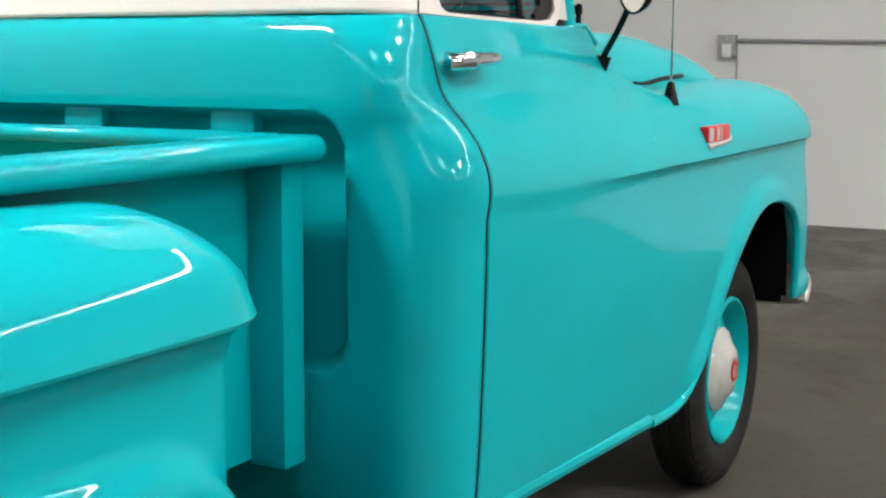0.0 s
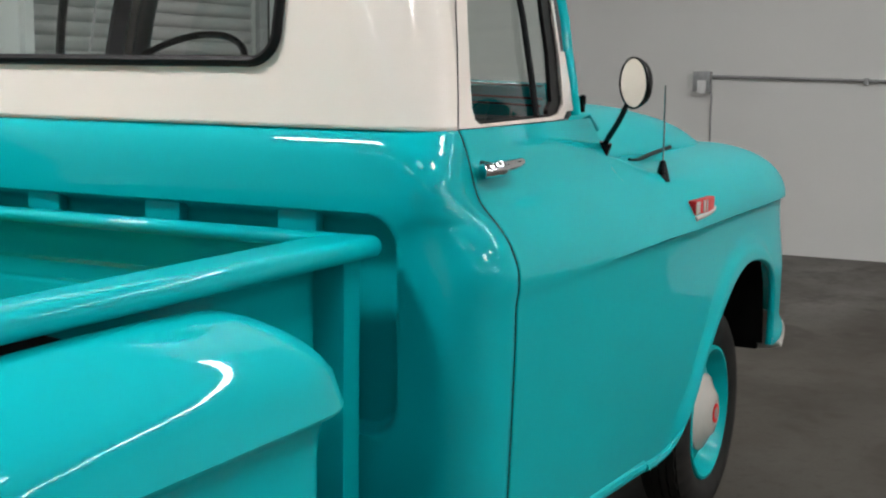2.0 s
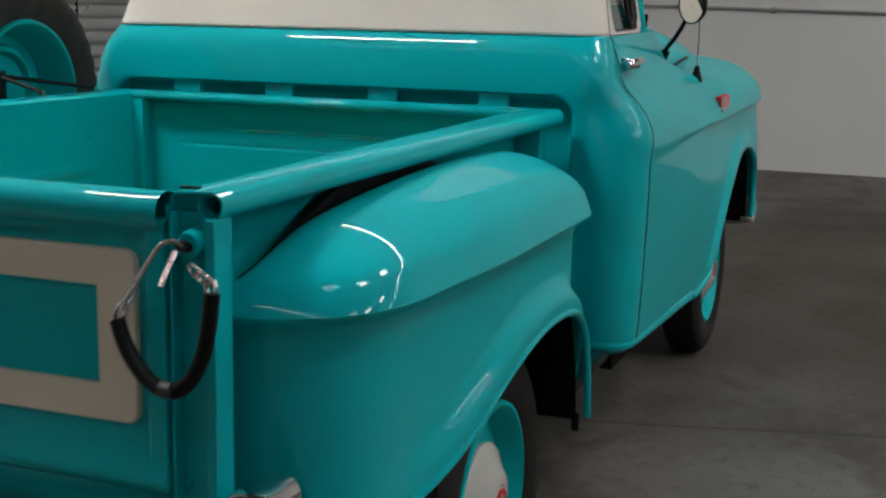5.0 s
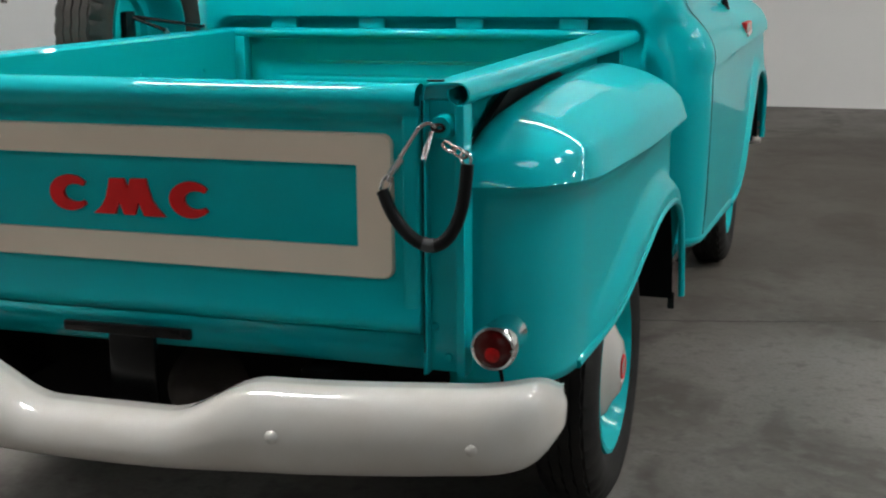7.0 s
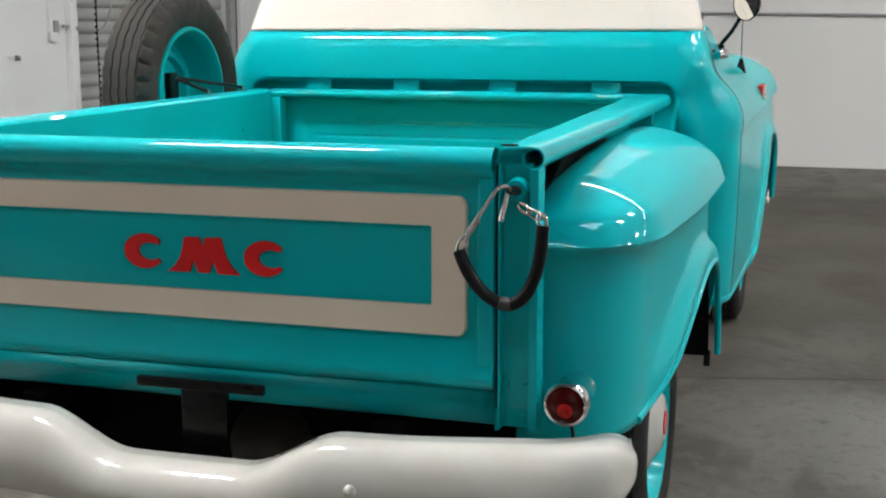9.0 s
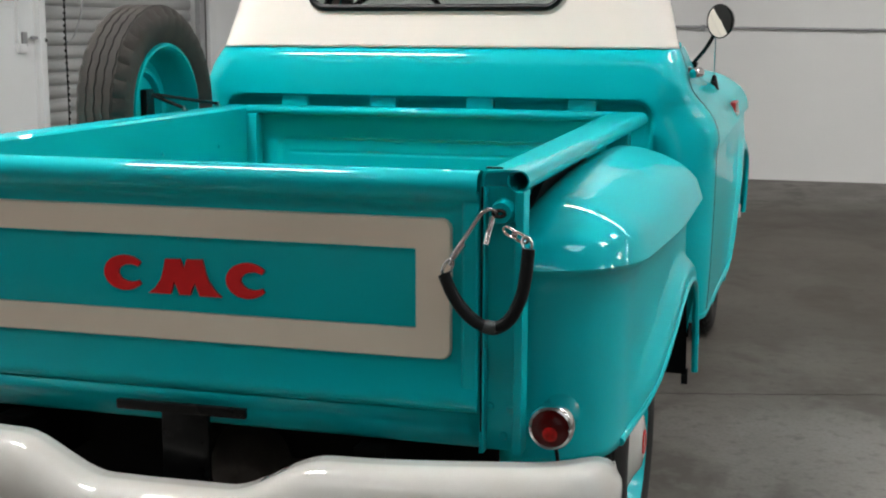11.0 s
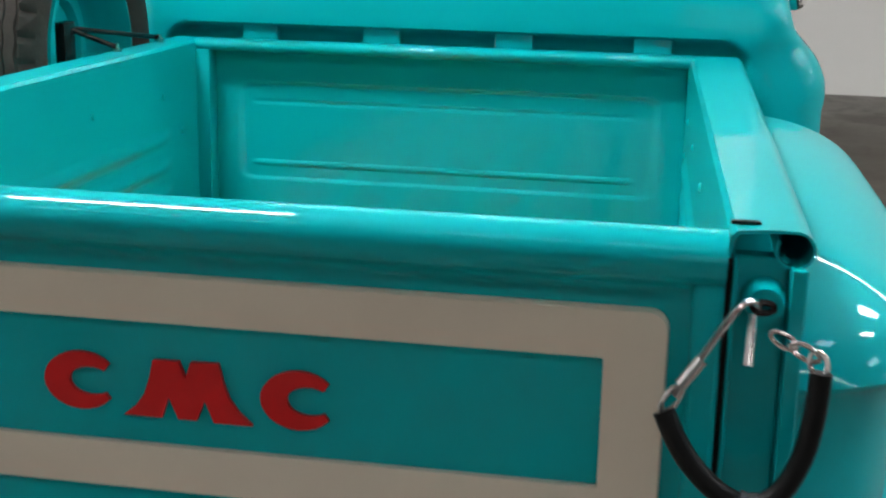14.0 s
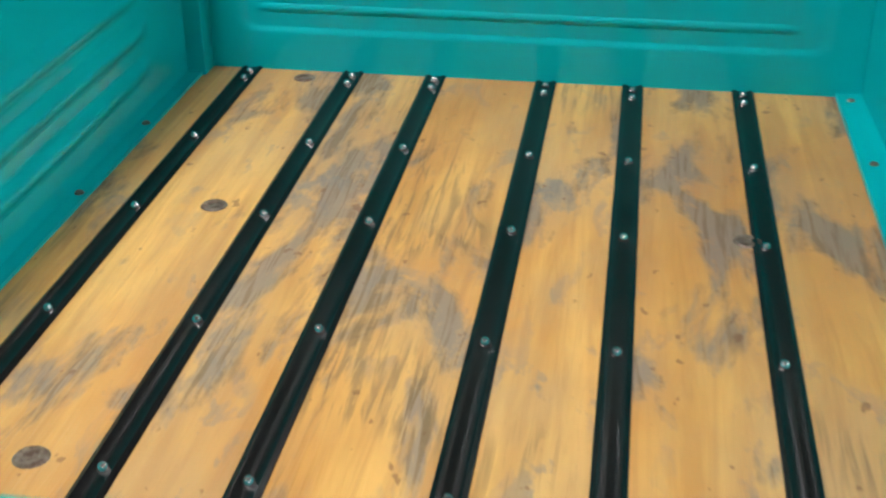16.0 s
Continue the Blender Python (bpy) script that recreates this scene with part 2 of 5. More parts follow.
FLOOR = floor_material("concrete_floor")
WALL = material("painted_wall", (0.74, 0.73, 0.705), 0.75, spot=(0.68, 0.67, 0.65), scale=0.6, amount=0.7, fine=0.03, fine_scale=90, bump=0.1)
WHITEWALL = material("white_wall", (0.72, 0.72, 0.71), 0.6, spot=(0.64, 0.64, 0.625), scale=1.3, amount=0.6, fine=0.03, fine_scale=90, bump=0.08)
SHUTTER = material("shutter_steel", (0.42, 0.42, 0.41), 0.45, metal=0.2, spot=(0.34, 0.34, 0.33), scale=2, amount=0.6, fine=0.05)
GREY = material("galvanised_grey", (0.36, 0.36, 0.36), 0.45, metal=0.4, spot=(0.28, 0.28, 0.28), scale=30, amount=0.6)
# for the unseen east and south walls, kept dark to cut bounced light
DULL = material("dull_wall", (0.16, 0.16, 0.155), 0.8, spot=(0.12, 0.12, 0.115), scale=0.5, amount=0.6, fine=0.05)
CEILING = material("ceiling_dull", (0.08, 0.08, 0.08), 0.8, spot=(0.06, 0.06, 0.06), scale=0.5, amount=0.6, fine=0.05)
LAMP = glow_material("lamp_strip", (1.0, 0.99, 0.985), 64.0)
WIDE = glow_material("wide_panel", (1.0, 0.99, 0.985), 95.0)
DIMLAMP = glow_material("dim_lamp_strip", (1.0, 0.99, 0.985), 21.0)
PANEL = glow_material("lamp_panel", (1.0, 0.985, 0.96), 46.0)
PALE = glow_material("pale_panel", (0.6, 0.85, 1.0), 11.0)
# weak glow added behind the south doorway as fill light
FILL_GLOW = glow_material("doorway_fill", (1.0, 0.98, 0.95), 0.35)


# ---------------------------------------------------------------- mesh helpers
def finish(name, bm, mat, smooth=35):
    bmesh.ops.recalc_face_normals(bm, faces=bm.faces)
    me = bpy.data.meshes.new(name)
    bm.to_mesh(me)
    bm.free()
    me.materials.append(mat)
    if smooth:
        for p in me.polygons:
            p.use_smooth = True
        me.set_sharp_from_angle(angle=radians(smooth))
    return me


def part(name, bm, mat, parent, label="", smooth=35, thick=0.0, bevel=0.0):
    """Links a bmesh as one mesh object under a thing or under a part."""
    ob = new(name, finish(name, bm, mat, smooth))
    ob.parent = parent
    if parent is not None:
        ob.matrix_parent_inverse = parent.matrix_world.inverted()
    if label:
        ob["label"] = label
    if thick:
        md = ob.modifiers.new("thickness", "SOLIDIFY")
        md.thickness, md.offset = thick, -1
    if bevel:
        md = ob.modifiers.new("bevel", "BEVEL")
        md.width, md.segments, md.limit_method = bevel, 2, "ANGLE"
    return ob


def thing(name, place, label, category, group="", kind=""):
    ob = new(name)
    ob.location = place
    bpy.context.view_layer.update()
    return tagged(ob, label, category, group, kind)


def grid(rows, close=False, bm=None, keep=None):
    """Quads between rows of points."""
    bm = bm or bmesh.new()
    vs = [[bm.verts.new(p) for p in row] for row in rows]
    n = len(vs[0])
    for i in range(len(vs) - 1):
        for j in range(n if close else n - 1):
            k = (j + 1) % n
            if keep and not keep(i, j):
                continue
            bm.faces.new((vs[i][j], vs[i][k], vs[i + 1][k], vs[i + 1][j]))
    return bm


def box(x0, x1, y0, y1, z0, z1, bm=None, bevel=0.0):
    bm = bm or bmesh.new()
    r = bmesh.ops.create_cube(bm, size=1, matrix=Matrix.Translation(((x0 + x1) / 2, (y0 + y1) / 2, (z0 + z1) / 2))
                              @ Matrix.Diagonal((x1 - x0, y1 - y0, z1 - z0, 1)))
    if bevel:
        es = list({e for v in r["verts"] for e in v.link_edges})
        bmesh.ops.bevel(bm, geom=es, offset=bevel, segments=2, affect="EDGES", profile=0.6)
    return bm


def tube(points, radius, n=10, bm=None, ends=True):
    """A round bar along a line of points."""
    bm = bm or bmesh.new()
    pts = [Vector(p) for p in points]
    rings = []
    up = None
    for i, p in enumerate(pts):
        d = (pts[min(i + 1, len(pts) - 1)] - pts[max(i - 1, 0)]).normalized()
        if up is None:
            up = Vector((0, 0, 1)) if abs(d.z) < 0.9 else Vector((1, 0, 0))
        a = d.cross(up).normalized()
        up = a.cross(d).normalized()
        r = radius(i / (len(pts) - 1)) if callable(radius) else radius
        rings.append([bm.verts.new(p + r * (math.cos(2 * math.pi * k / n) * a + math.sin(2 * math.pi * k / n) * up)) for k in range(n)])
    for a, b in zip(rings, rings[1:]):
        for k in range(n):
            bm.faces.new((a[k], a[(k + 1) % n], b[(k + 1) % n], b[k]))
    if ends:
        bm.faces.new(rings[0])
        bm.faces.new(rings[-1][::-1])
    return bm


def spline(points, n=8):
    """A smooth line through points."""
    pts = [Vector(p) for p in points]
    out = []
    for i in range(len(pts) - 1):
        p0, p1, p2, p3 = pts[max(i - 1, 0)], pts[i], pts[i + 1], pts[min(i + 2, len(pts) - 1)]
        for k in range(n):
            t = k / n
            out.append(0.5 * (2 * p1 + (p2 - p0) * t + (2 * p0 - 5 * p1 + 4 * p2 - p3) * t * t + (3 * p1 - p0 - 3 * p2 + p3) * t ** 3))
    return out + [pts[-1]]


def revolve(profile, centre, axis="x", n=48, bm=None, wave=None):
    """Turns a profile of (radius, offset along the axis) round the axis through centre."""
    bm = bm or bmesh.new()
    rings = []
    for j in range(n):
        a = 2 * math.pi * j / n
        ring = []
        for i, (r, o) in enumerate(profile):
            if wave:
                r, o = wave(i, j, r, o)
            c, s = r * math.cos(a), r * math.sin(a)
            p = {"x": (o, c, s), "y": (c, o, s), "z": (c, s, o)}[axis]
            ring.append(bm.verts.new(Vector(centre) + Vector(p)))
        rings.append(ring)
    for j in range(n):
        a, b = rings[j], rings[(j + 1) % n]
        for i in range(len(profile) - 1):
            bm.faces.new((a[i], a[i + 1], b[i + 1], b[i]))
    bmesh.ops.remove_doubles(bm, verts=bm.verts, dist=1e-5)
    return bm


def table(rows, x):
    """Interpolates smoothly in rows of (x, value)."""
    if x <= rows[0][0]:
        return rows[0][1]
    for (a, p), (b, q) in zip(rows, rows[1:]):
        if x <= b:
            t = (x - a) / (b - a)
            return p + (q - p) * t
    return rows[-1][1]


def curve(rows, x):
    """Interpolates in rows of (x, value) with rounded bends."""
    if x <= rows[0][0]:
        return rows[0][1]
    if x >= rows[-1][0]:
        return rows[-1][1]
    k = max(i for i in range(len(rows) - 1) if rows[i][0] <= x)
    (a, p), (b, q) = rows[k], rows[k + 1]

    def slope(i):
        i0, i1 = max(i - 1, 0), min(i + 1, len(rows) - 1)
        return (rows[i1][1] - rows[i0][1]) / (rows[i1][0] - rows[i0][0])
    h, t = b - a, (x - a) / (b - a)
    return ((2 * t ** 3 - 3 * t * t + 1) * p + (t ** 3 - 2 * t * t + t) * h * slope(k)
            + (3 * t * t - 2 * t ** 3) * q + (t ** 3 - t * t) * h * slope(k + 1))


def ease(t):
    t = min(max(t, 0), 1)
    return t * t * (3 - 2 * t)


def steps(a, b, n):
    return [a + (b - a) * i / n for i in range(n + 1)]


def mirrored(bm):
    for v in bm.verts:
        v.co.x = -v.co.x
    bmesh.ops.reverse_faces(bm, faces=bm.faces)
    return bm


def extruded(profile, y0, y1, closed=True, bm=None):
    """A profile of (x, z) drawn out along y."""
    bm = bm or bmesh.new()
    a = [bm.verts.new((x, y0, z)) for x, z in profile]
    b = [bm.verts.new((x, y1, z)) for x, z in profile]
    n = len(profile)
    for i in range(n if closed else n - 1):
        bm.faces.new((a[i], a[(i + 1) % n], b[(i + 1) % n], b[i]))
    if closed:
        bm.faces.new(a)
        bm.faces.new(b[::-1])
    return bm


def rounded_rect(x0, x1, z0, z1, r, n=6):
    pts = []
    for cx, cz, a0 in ((x1 - r, z1 - r, 0), (x0 + r, z1 - r, 90), (x0 + r, z0 + r, 180), (x1 - r, z0 + r, 270)):
        for k in range(n + 1):
            a = radians(a0 + 90 * k / n)
            pts.append((cx + r * math.cos(a), cz + r * math.sin(a)))
    return pts


# ---------------------------------------------------------------- building
def build_building():
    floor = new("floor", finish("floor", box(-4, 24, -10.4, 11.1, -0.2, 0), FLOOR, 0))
    tagged(floor, "stained grey-brown polished concrete floor", "floor", kind="structure")
    crack = spline([(0.45, 2.80, 0), (0.81, 2.88, 0), (1.2, 2.98, 0), (1.64, 3.10, 0), (2.3, 3.24, 0), (3.4, 3.5, 0), (5.0, 3.75, 0)], 6)
    ck = new("floor_crack", finish("floor_crack", tube([(p.x, p.y + 0.006 * math.sin(37 * p.x), -0.0012) for p in crack], 0.0022, 6), UNDER, 0))
    tagged(ck, "thin dark crack in the concrete floor", "floor crack", kind="structure")
    wall_n = new("wall_north", finish("wall_north", box(-4.2, 24.2, 11.1, 11.3, 0, 6.2), WALL, 0))
    tagged(wall_n, "pale grey painted warehouse wall", "wall", kind="structure")
    # unseen east wall, dark so the truck's side reflects little
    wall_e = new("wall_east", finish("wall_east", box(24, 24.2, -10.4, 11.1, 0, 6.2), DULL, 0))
    tagged(wall_e, "unseen dull grey wall, dark to keep reflections low", "wall", kind="structure")
    # unseen south wall, dark to hold down light from behind
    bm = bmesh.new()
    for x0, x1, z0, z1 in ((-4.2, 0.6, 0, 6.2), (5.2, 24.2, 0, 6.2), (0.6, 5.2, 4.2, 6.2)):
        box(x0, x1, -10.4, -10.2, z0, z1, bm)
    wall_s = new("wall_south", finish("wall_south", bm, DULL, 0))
    tagged(wall_s, "unseen dull grey wall that cuts bounced light, with an added doorway", "wall", kind="structure")
    bm = bmesh.new()
    for y0, y1, z0, z1 in ((-10.4, 5.70, 0, 6.2), (8.20, 11.1, 0, 6.2), (5.70, 8.20, 3.4, 6.2)):
        box(-4.2, -4, y0, y1, z0, z1, bm)
    wall_w = new("wall_west", finish("wall_west", bm, WHITEWALL, 0))
    tagged(wall_w, "white painted warehouse wall with a shutter door", "wall", kind="structure")
    ceil = new("ceiling", finish("ceiling", box(-4.2, 24.2, -10.4, 11.3, 6.2, 6.4), CEILING, 0))
    tagged(ceil, "dull warehouse ceiling", "ceiling", kind="structure")
    # glowing sheet and doorway are added, out of view, for fill light
    back = new("backdrop", finish("backdrop", box(-1.5, 7.3, -13.0, -12.95, -0.2, 6.2), FILL_GLOW, 0))
    tagged(back, "glowing sheet added outside the doorway as fill light", "sky", kind="structure")
    door = thing("door_1", (2.9, -10.3, 0), "unseen vehicle doorway added to let in fill light", "doorway", kind="structure")
    for x in (0.6, 5.2):
        part("door_frame", box(x - 0.05, x + 0.05, -10.44, -10.16, 0, 4.25, bevel=0.008), GREY, door, smooth=0)
    part("door_frame", box(0.655, 5.145, -10.44, -10.16, 4.15, 4.25, bevel=0.008), GREY, door, smooth=0)


def build_shutter():
    """Roll-up shutter in the west wall with its slats, guide channel, chain and latch."""
    door = thing("shutter_door", (-4.06, 6.95, 0), "closed grey roll-up shutter of narrow steel slats", "shutter door")
    prof = [(0.0, 0.0), (0.016, 0.010), (0.022, 0.035), (0.022, 0.060), (0.016, 0.082), (0.004, 0.088), (0.0, 0.0965)]
    slat = None
    for k in range(35):
        z = 0.02 + 0.0965 * k
        if slat is None:
            bm = grid([[(-4.08 + d, y, z + h) for d, h in prof] for y in (5.70, 8.20)])
            slat = part("slat", bm, SHUTTER, door, smooth=50)
        else:
            ob = new("slat", slat.data)
            ob.parent = door
            ob.matrix_parent_inverse = slat.matrix_parent_inverse
            ob.location = (0, 0, 0.0965 * k)
    for y0, y1 in ((5.66, 5.74), (8.16, 8.26)):
        part("guide", box(-4.0, -3.95, y0, y1, 0, 3.4, bevel=0.006), WHITEWALL if y0 < 6 else GREY, door, smooth=0)
    part("guide_edge", box(-3.99, -3.96, 8.262, 8.30, 0, 3.4), BLACK, door, smooth=0)
    part("jamb", box(-4.0, -3.93, 8.32, 8.44, 0, 3.5, bevel=0.006), WHITEWALL, door, "white door jamb", smooth=0)
    # pull chain with beads
    bm = bmesh.new()
    for k in range(60):
        bmesh.ops.create_icosphere(bm, subdivisions=1, radius=0.013, matrix=Matrix.Translation((-3.96, 6.0 + 0.01 * math.sin(0.3 * k), 0.75 + 0.045 * k)))
    tube([(-3.96, 6.0, 0.74), (-3.96, 6.0, 3.4)], 0.005, 6, bm)
    part("pull_chain", bm, BLACK, door, "dark hanging pull chain")
    bm = tube(spline([(-3.97, 6.35, 3.4), (-3.97, 6.33, 2.2), (-3.96, 6.25, 1.7), (-3.96, 6.12, 1.45), (-3.96, 6.02, 1.40)], 8), 0.006, 6)
    part("cord", bm, GREY, door, "slack grey cord")
    # latch and handle on the white wall beside the door
    latch = thing("slide_latch", (-4, 5.60, 1.40), "grey steel slide latch on the white wall", "latch")
    part("latch_plate", box(-4.0, -3.985, 5.505, 5.56, 1.37, 1.47, bevel=0.003), GREY, latch)
    part("latch_block", box(-4.0, -3.97, 5.44, 5.53, 1.33, 1.39, bevel=0.004), WHITEWALL, latch)
    part("latch_bolt", tube([(-3.975, 5.59, 1.43), (-3.975, 5.74, 1.43)], 0.011, 8), GREY, latch)
    part("latch_knob", tube([(-3.98, 5.72, 1.43), (-3.94, 5.72, 1.41)], 0.013, 8), STEEL, latch)
    knob = thing("padlock", (-4, 4.98, 1.23), "small chrome padlock hanging on the white wall", "padlock")
    part("stem", tube([(-4.0, 4.98, 1.225), (-3.95, 4.98, 1.225)], 0.012, 10), CHROME, knob)
    part("ball", revolve([(0.0002, -0.025), (0.016, -0.02), (0.024, 0.0), (0.016, 0.02), (0.0002, 0.025)], (-3.935, 4.98, 1.225), "x", 14), CHROME, knob)
    part("ball", revolve([(0.0002, -0.02), (0.014, -0.014), (0.018, 0.0), (0.014, 0.014), (0.0002, 0.02)], (-3.955, 5.02, 1.22), "x", 14), CHROME, knob)
    sign = thing("wall_sign", (-4, 5.37, 1.4), "white sign with a red disc over a red panel", "sign")
    part("board", box(-4.0, -3.992, 5.27, 5.47, 1.64, 1.96, bevel=0.002), WHITEWALL, sign, smooth=0)
    part("disc", revolve([(0.0002, 0.0), (0.062, 0.0), (0.062, -0.002)], (-3.989, 5.375, 1.85), "x", 32), RED, sign, "red prohibition disc")
    part("disc_mark", box(-3.988, -3.9865, 5.35, 5.40, 1.84, 1.86), WHITEWALL, sign, smooth=0)
    part("panel", box(-3.992, -3.989, 5.31, 5.44, 1.685, 1.765), RED, sign, "red panel", smooth=0)
    strap = thing("wall_channel", (-4, 5.5, 0), "shallow white channel on the wall", "trim", kind="structure")
    part("channel", box(-4.0, -3.97, 5.43, 5.46, 1.40, 3.2, bevel=0.004), WHITEWALL, strap, smooth=0)


def build_conduit():
    """Switch box with its conduit on the north wall."""
    b = thing("switch_box", (-1.2, 11.1, 1.5), "grey steel switch box on the pale wall", "switch box")
    part("box_body", box(-1.29, -1.13, 11.02, 11.1, 1.42, 1.60, bevel=0.008), GREY, b)
    part("switch_plate", box(-1.245, -1.165, 11.008, 11.02, 1.40, 1.52, bevel=0.004), WHITEWALL, b, "pale switch cover")
    c = thing("conduit", (-1.13, 11.07, 1.53), "galvanised conduit running along the wall", "conduit")
    part("pipe", tube([(-1.13, 11.07, 1.555), (1.5, 11.07, 1.515), (5.5, 11.07, 1.47), (23.98, 11.07, 1.28)], 0.014, 8), GREY, c)
    for x in (0.2, 2.2, 4.2):
        part("clip", box(x - 0.02, x + 0.02, 11.045, 11.1, 1.50 - 0.01 * x, 1.56 - 0.01 * x, bevel=0.003), GREY, c)
    part("drop_pipe", tube(spline([(-1.15, 11.08, 1.43), (-1.13, 11.08, 1.38), (-1.13, 11.08, 1.2), (-1.12, 11.08, 0.5), (-1.12, 11.08, 0.0)], 4), 0.009, 6), GREY, c)


def light_row(name, label, mat, half, places, group):
    """Strip lights of one kind: (x, y, turn) for each."""
    first = None
    for x, y, turn in places:
        m = Matrix.Translation((x, y, 5.0)) @ Matrix.Rotation(radians(turn), 4, "Z")
        if first is None:
            first = thing(name, (0, 0, 0), label, "ceiling light", group)
            part("housing", box(-half - 0.015, half + 0.015, -0.55, 0.55, 0.0, 0.06, bevel=0.01), WHITEWALL, first)
            part("diffuser", box(-half, half, -0.54, 0.54, -0.03, -0.004, bevel=0.008), mat, first, "glowing white diffuser")
            part("suspension", tube([(0, 0, 0.06), (0, 0, 1.2)], 0.006, 6), GREY, first)
            first.matrix_basis = m
        else:
            copy_thing(first, m)


def panel_row(name, label, mat, hx, hy, places, group):
    """Glowing panels of one size hung from the ceiling at (x, y)."""
    first = None
    for x, y in places:
        m = Matrix.Translation((x, y, 5.0))
        if first is None:
            first = thing(name, (0, 0, 0), label, "ceiling light", group)
            part("housing", box(-hx - 0.03, hx + 0.03, -hy - 0.03, hy + 0.03, 0.0, 0.06, bevel=0.01), WHITEWALL, first)
            part("diffuser", box(-hx, hx, -hy, hy, -0.012, -0.004), mat, first, "glowing diffuser", smooth=0)
            part("suspension", tube([(0, 0, 0.06), (0, 0, 1.2)], 0.006, 6), GREY, first)
            first.matrix_basis = m
        else:
            copy_thing(first, m)


def build_lamps():
    """Two long rows of strip lights across the hall, with pairs of panels and pale panels between them."""
    light_row("strip_light", "white strip light hung under the ceiling", LAMP, 0.04,
              [(-1.7 + 1.17 * k, 6.2, 90) for k in range(21)], "strip lights")
    light_row("dim_strip_light", "dimmer white strip light hung under the ceiling", DIMLAMP, 0.04,
              [(-2.7 + 1.17 * k, -3.6, 90) for k in range(22)], "dimmer strip lights")
    panel_row("panel_light", "white rectangular panel light hung from the ceiling", PANEL, 0.45, 0.33,
              [(3.5, 3.7), (4.4, 1.5), (8.3, 3.5), (9.2, 1.3), (13.1, 3.5), (14.0, 1.3), (17.9, 3.5), (18.8, 1.3)], "panel lights")
    panel_row("wide_panel_light", "wide glowing panel light hung from the ceiling", WIDE, 0.64, 0.32, [(-1.6, 0.1)], "wide panel lights")
    panel_row("pale_panel_light", "pale bluish light panel under the ceiling", PALE, 0.5, 0.45, [(3.0, -0.4), (8.0, -0.6), (13.0, -0.6)], "pale panel lights")


# ---------------------------------------------------------------- the pickup truck
TRUCK = None

SIDE = [(0.42, 0.915), (0.47, 0.94), (0.6, 0.953), (0.8, 0.960), (1.0, 0.964), (1.08, 0.964), (1.1, 0.968), (1.13, 0.969), (1.155, 0.966), (1.18, 0.957),
        (1.205, 0.945), (1.225, 0.931), (1.245, 0.914), (1.26, 0.900), (1.275, 0.886), (1.29, 0.876), (1.31, 0.868), (1.34, 0.860), (1.38, 0.849), (1.41, 0.838), (1.43, 0.828)]
BACK = [(0.42, 1.95), (0.5, 1.925), (0.9, 1.92), (1.2, 1.915), (1.27, 1.905), (1.33, 1.907), (1.375, 1.914), (1.40, 1.923), (1.418, 1.936), (1.43, 1.955)]
UPSIDE = [(1.43, 0.828), (1.5, 0.811), (1.6, 0.785), (1.7, 0.756), (1.8, 0.722), (1.87, 0.695)]
UPBACK = [(1.43, 1.946), (1.5, 1.956), (1.6, 1.971), (1.7, 1.989), (1.8, 2.012), (1.87, 2.034)]
TAPER = [(1.09, 0.0), (1.15, 0.022), (1.22, 0.036), (1.30, 0.056), (1.36, 0.072), (1.43, 0.08)]


def side_x(y, z):
    """Half-width of the body at a height; the crease sharpens and the shoulder draws in towards the front."""
    x = curve(SIDE, z) - curve(TAPER, z) * max(y - 2.1, 0)
    if z < 1.092:
        x -= 0.022 * ease((y - 2.25) / 1.3) * ease((z - 0.80) / 0.24)
    return x


def seam_y(z):
    return table([(0.42, 2.045), (0.6, 2.06), (1.1, 2.068), (1.43, 2.062), (1.66, 2.165), (1.87, 2.27)], z)


def corner(cx, cy, r, n, p=2.3, deep=None):
    """A quarter turn from the side (+x) to the back (-y), r wide and deep (or r) long."""
    deep = deep or r
    out = []
    for k in range(n + 1):
        a = math.pi / 2 * k / n
        out.append((cx + r * max(math.cos(a), 0) ** (2 / p), cy - deep * max(math.sin(a), 0) ** (2 / p)))
    return out


def in_recess(x, z):
    """0 to 1: how deep a point of the cab's back lies in the pressed recess."""
    def inside(x, z, x1, z0, z1, r):
        qx, qz = max(abs(x) - (x1 - r), 0), max(abs(z - (z0 + z1) / 2) - ((z1 - z0) / 2 - r), 0)
        return r - math.hypot(qx, qz)
    return ease(inside(x, z, 0.768, 0.80, 1.265, 0.07) / 0.020)


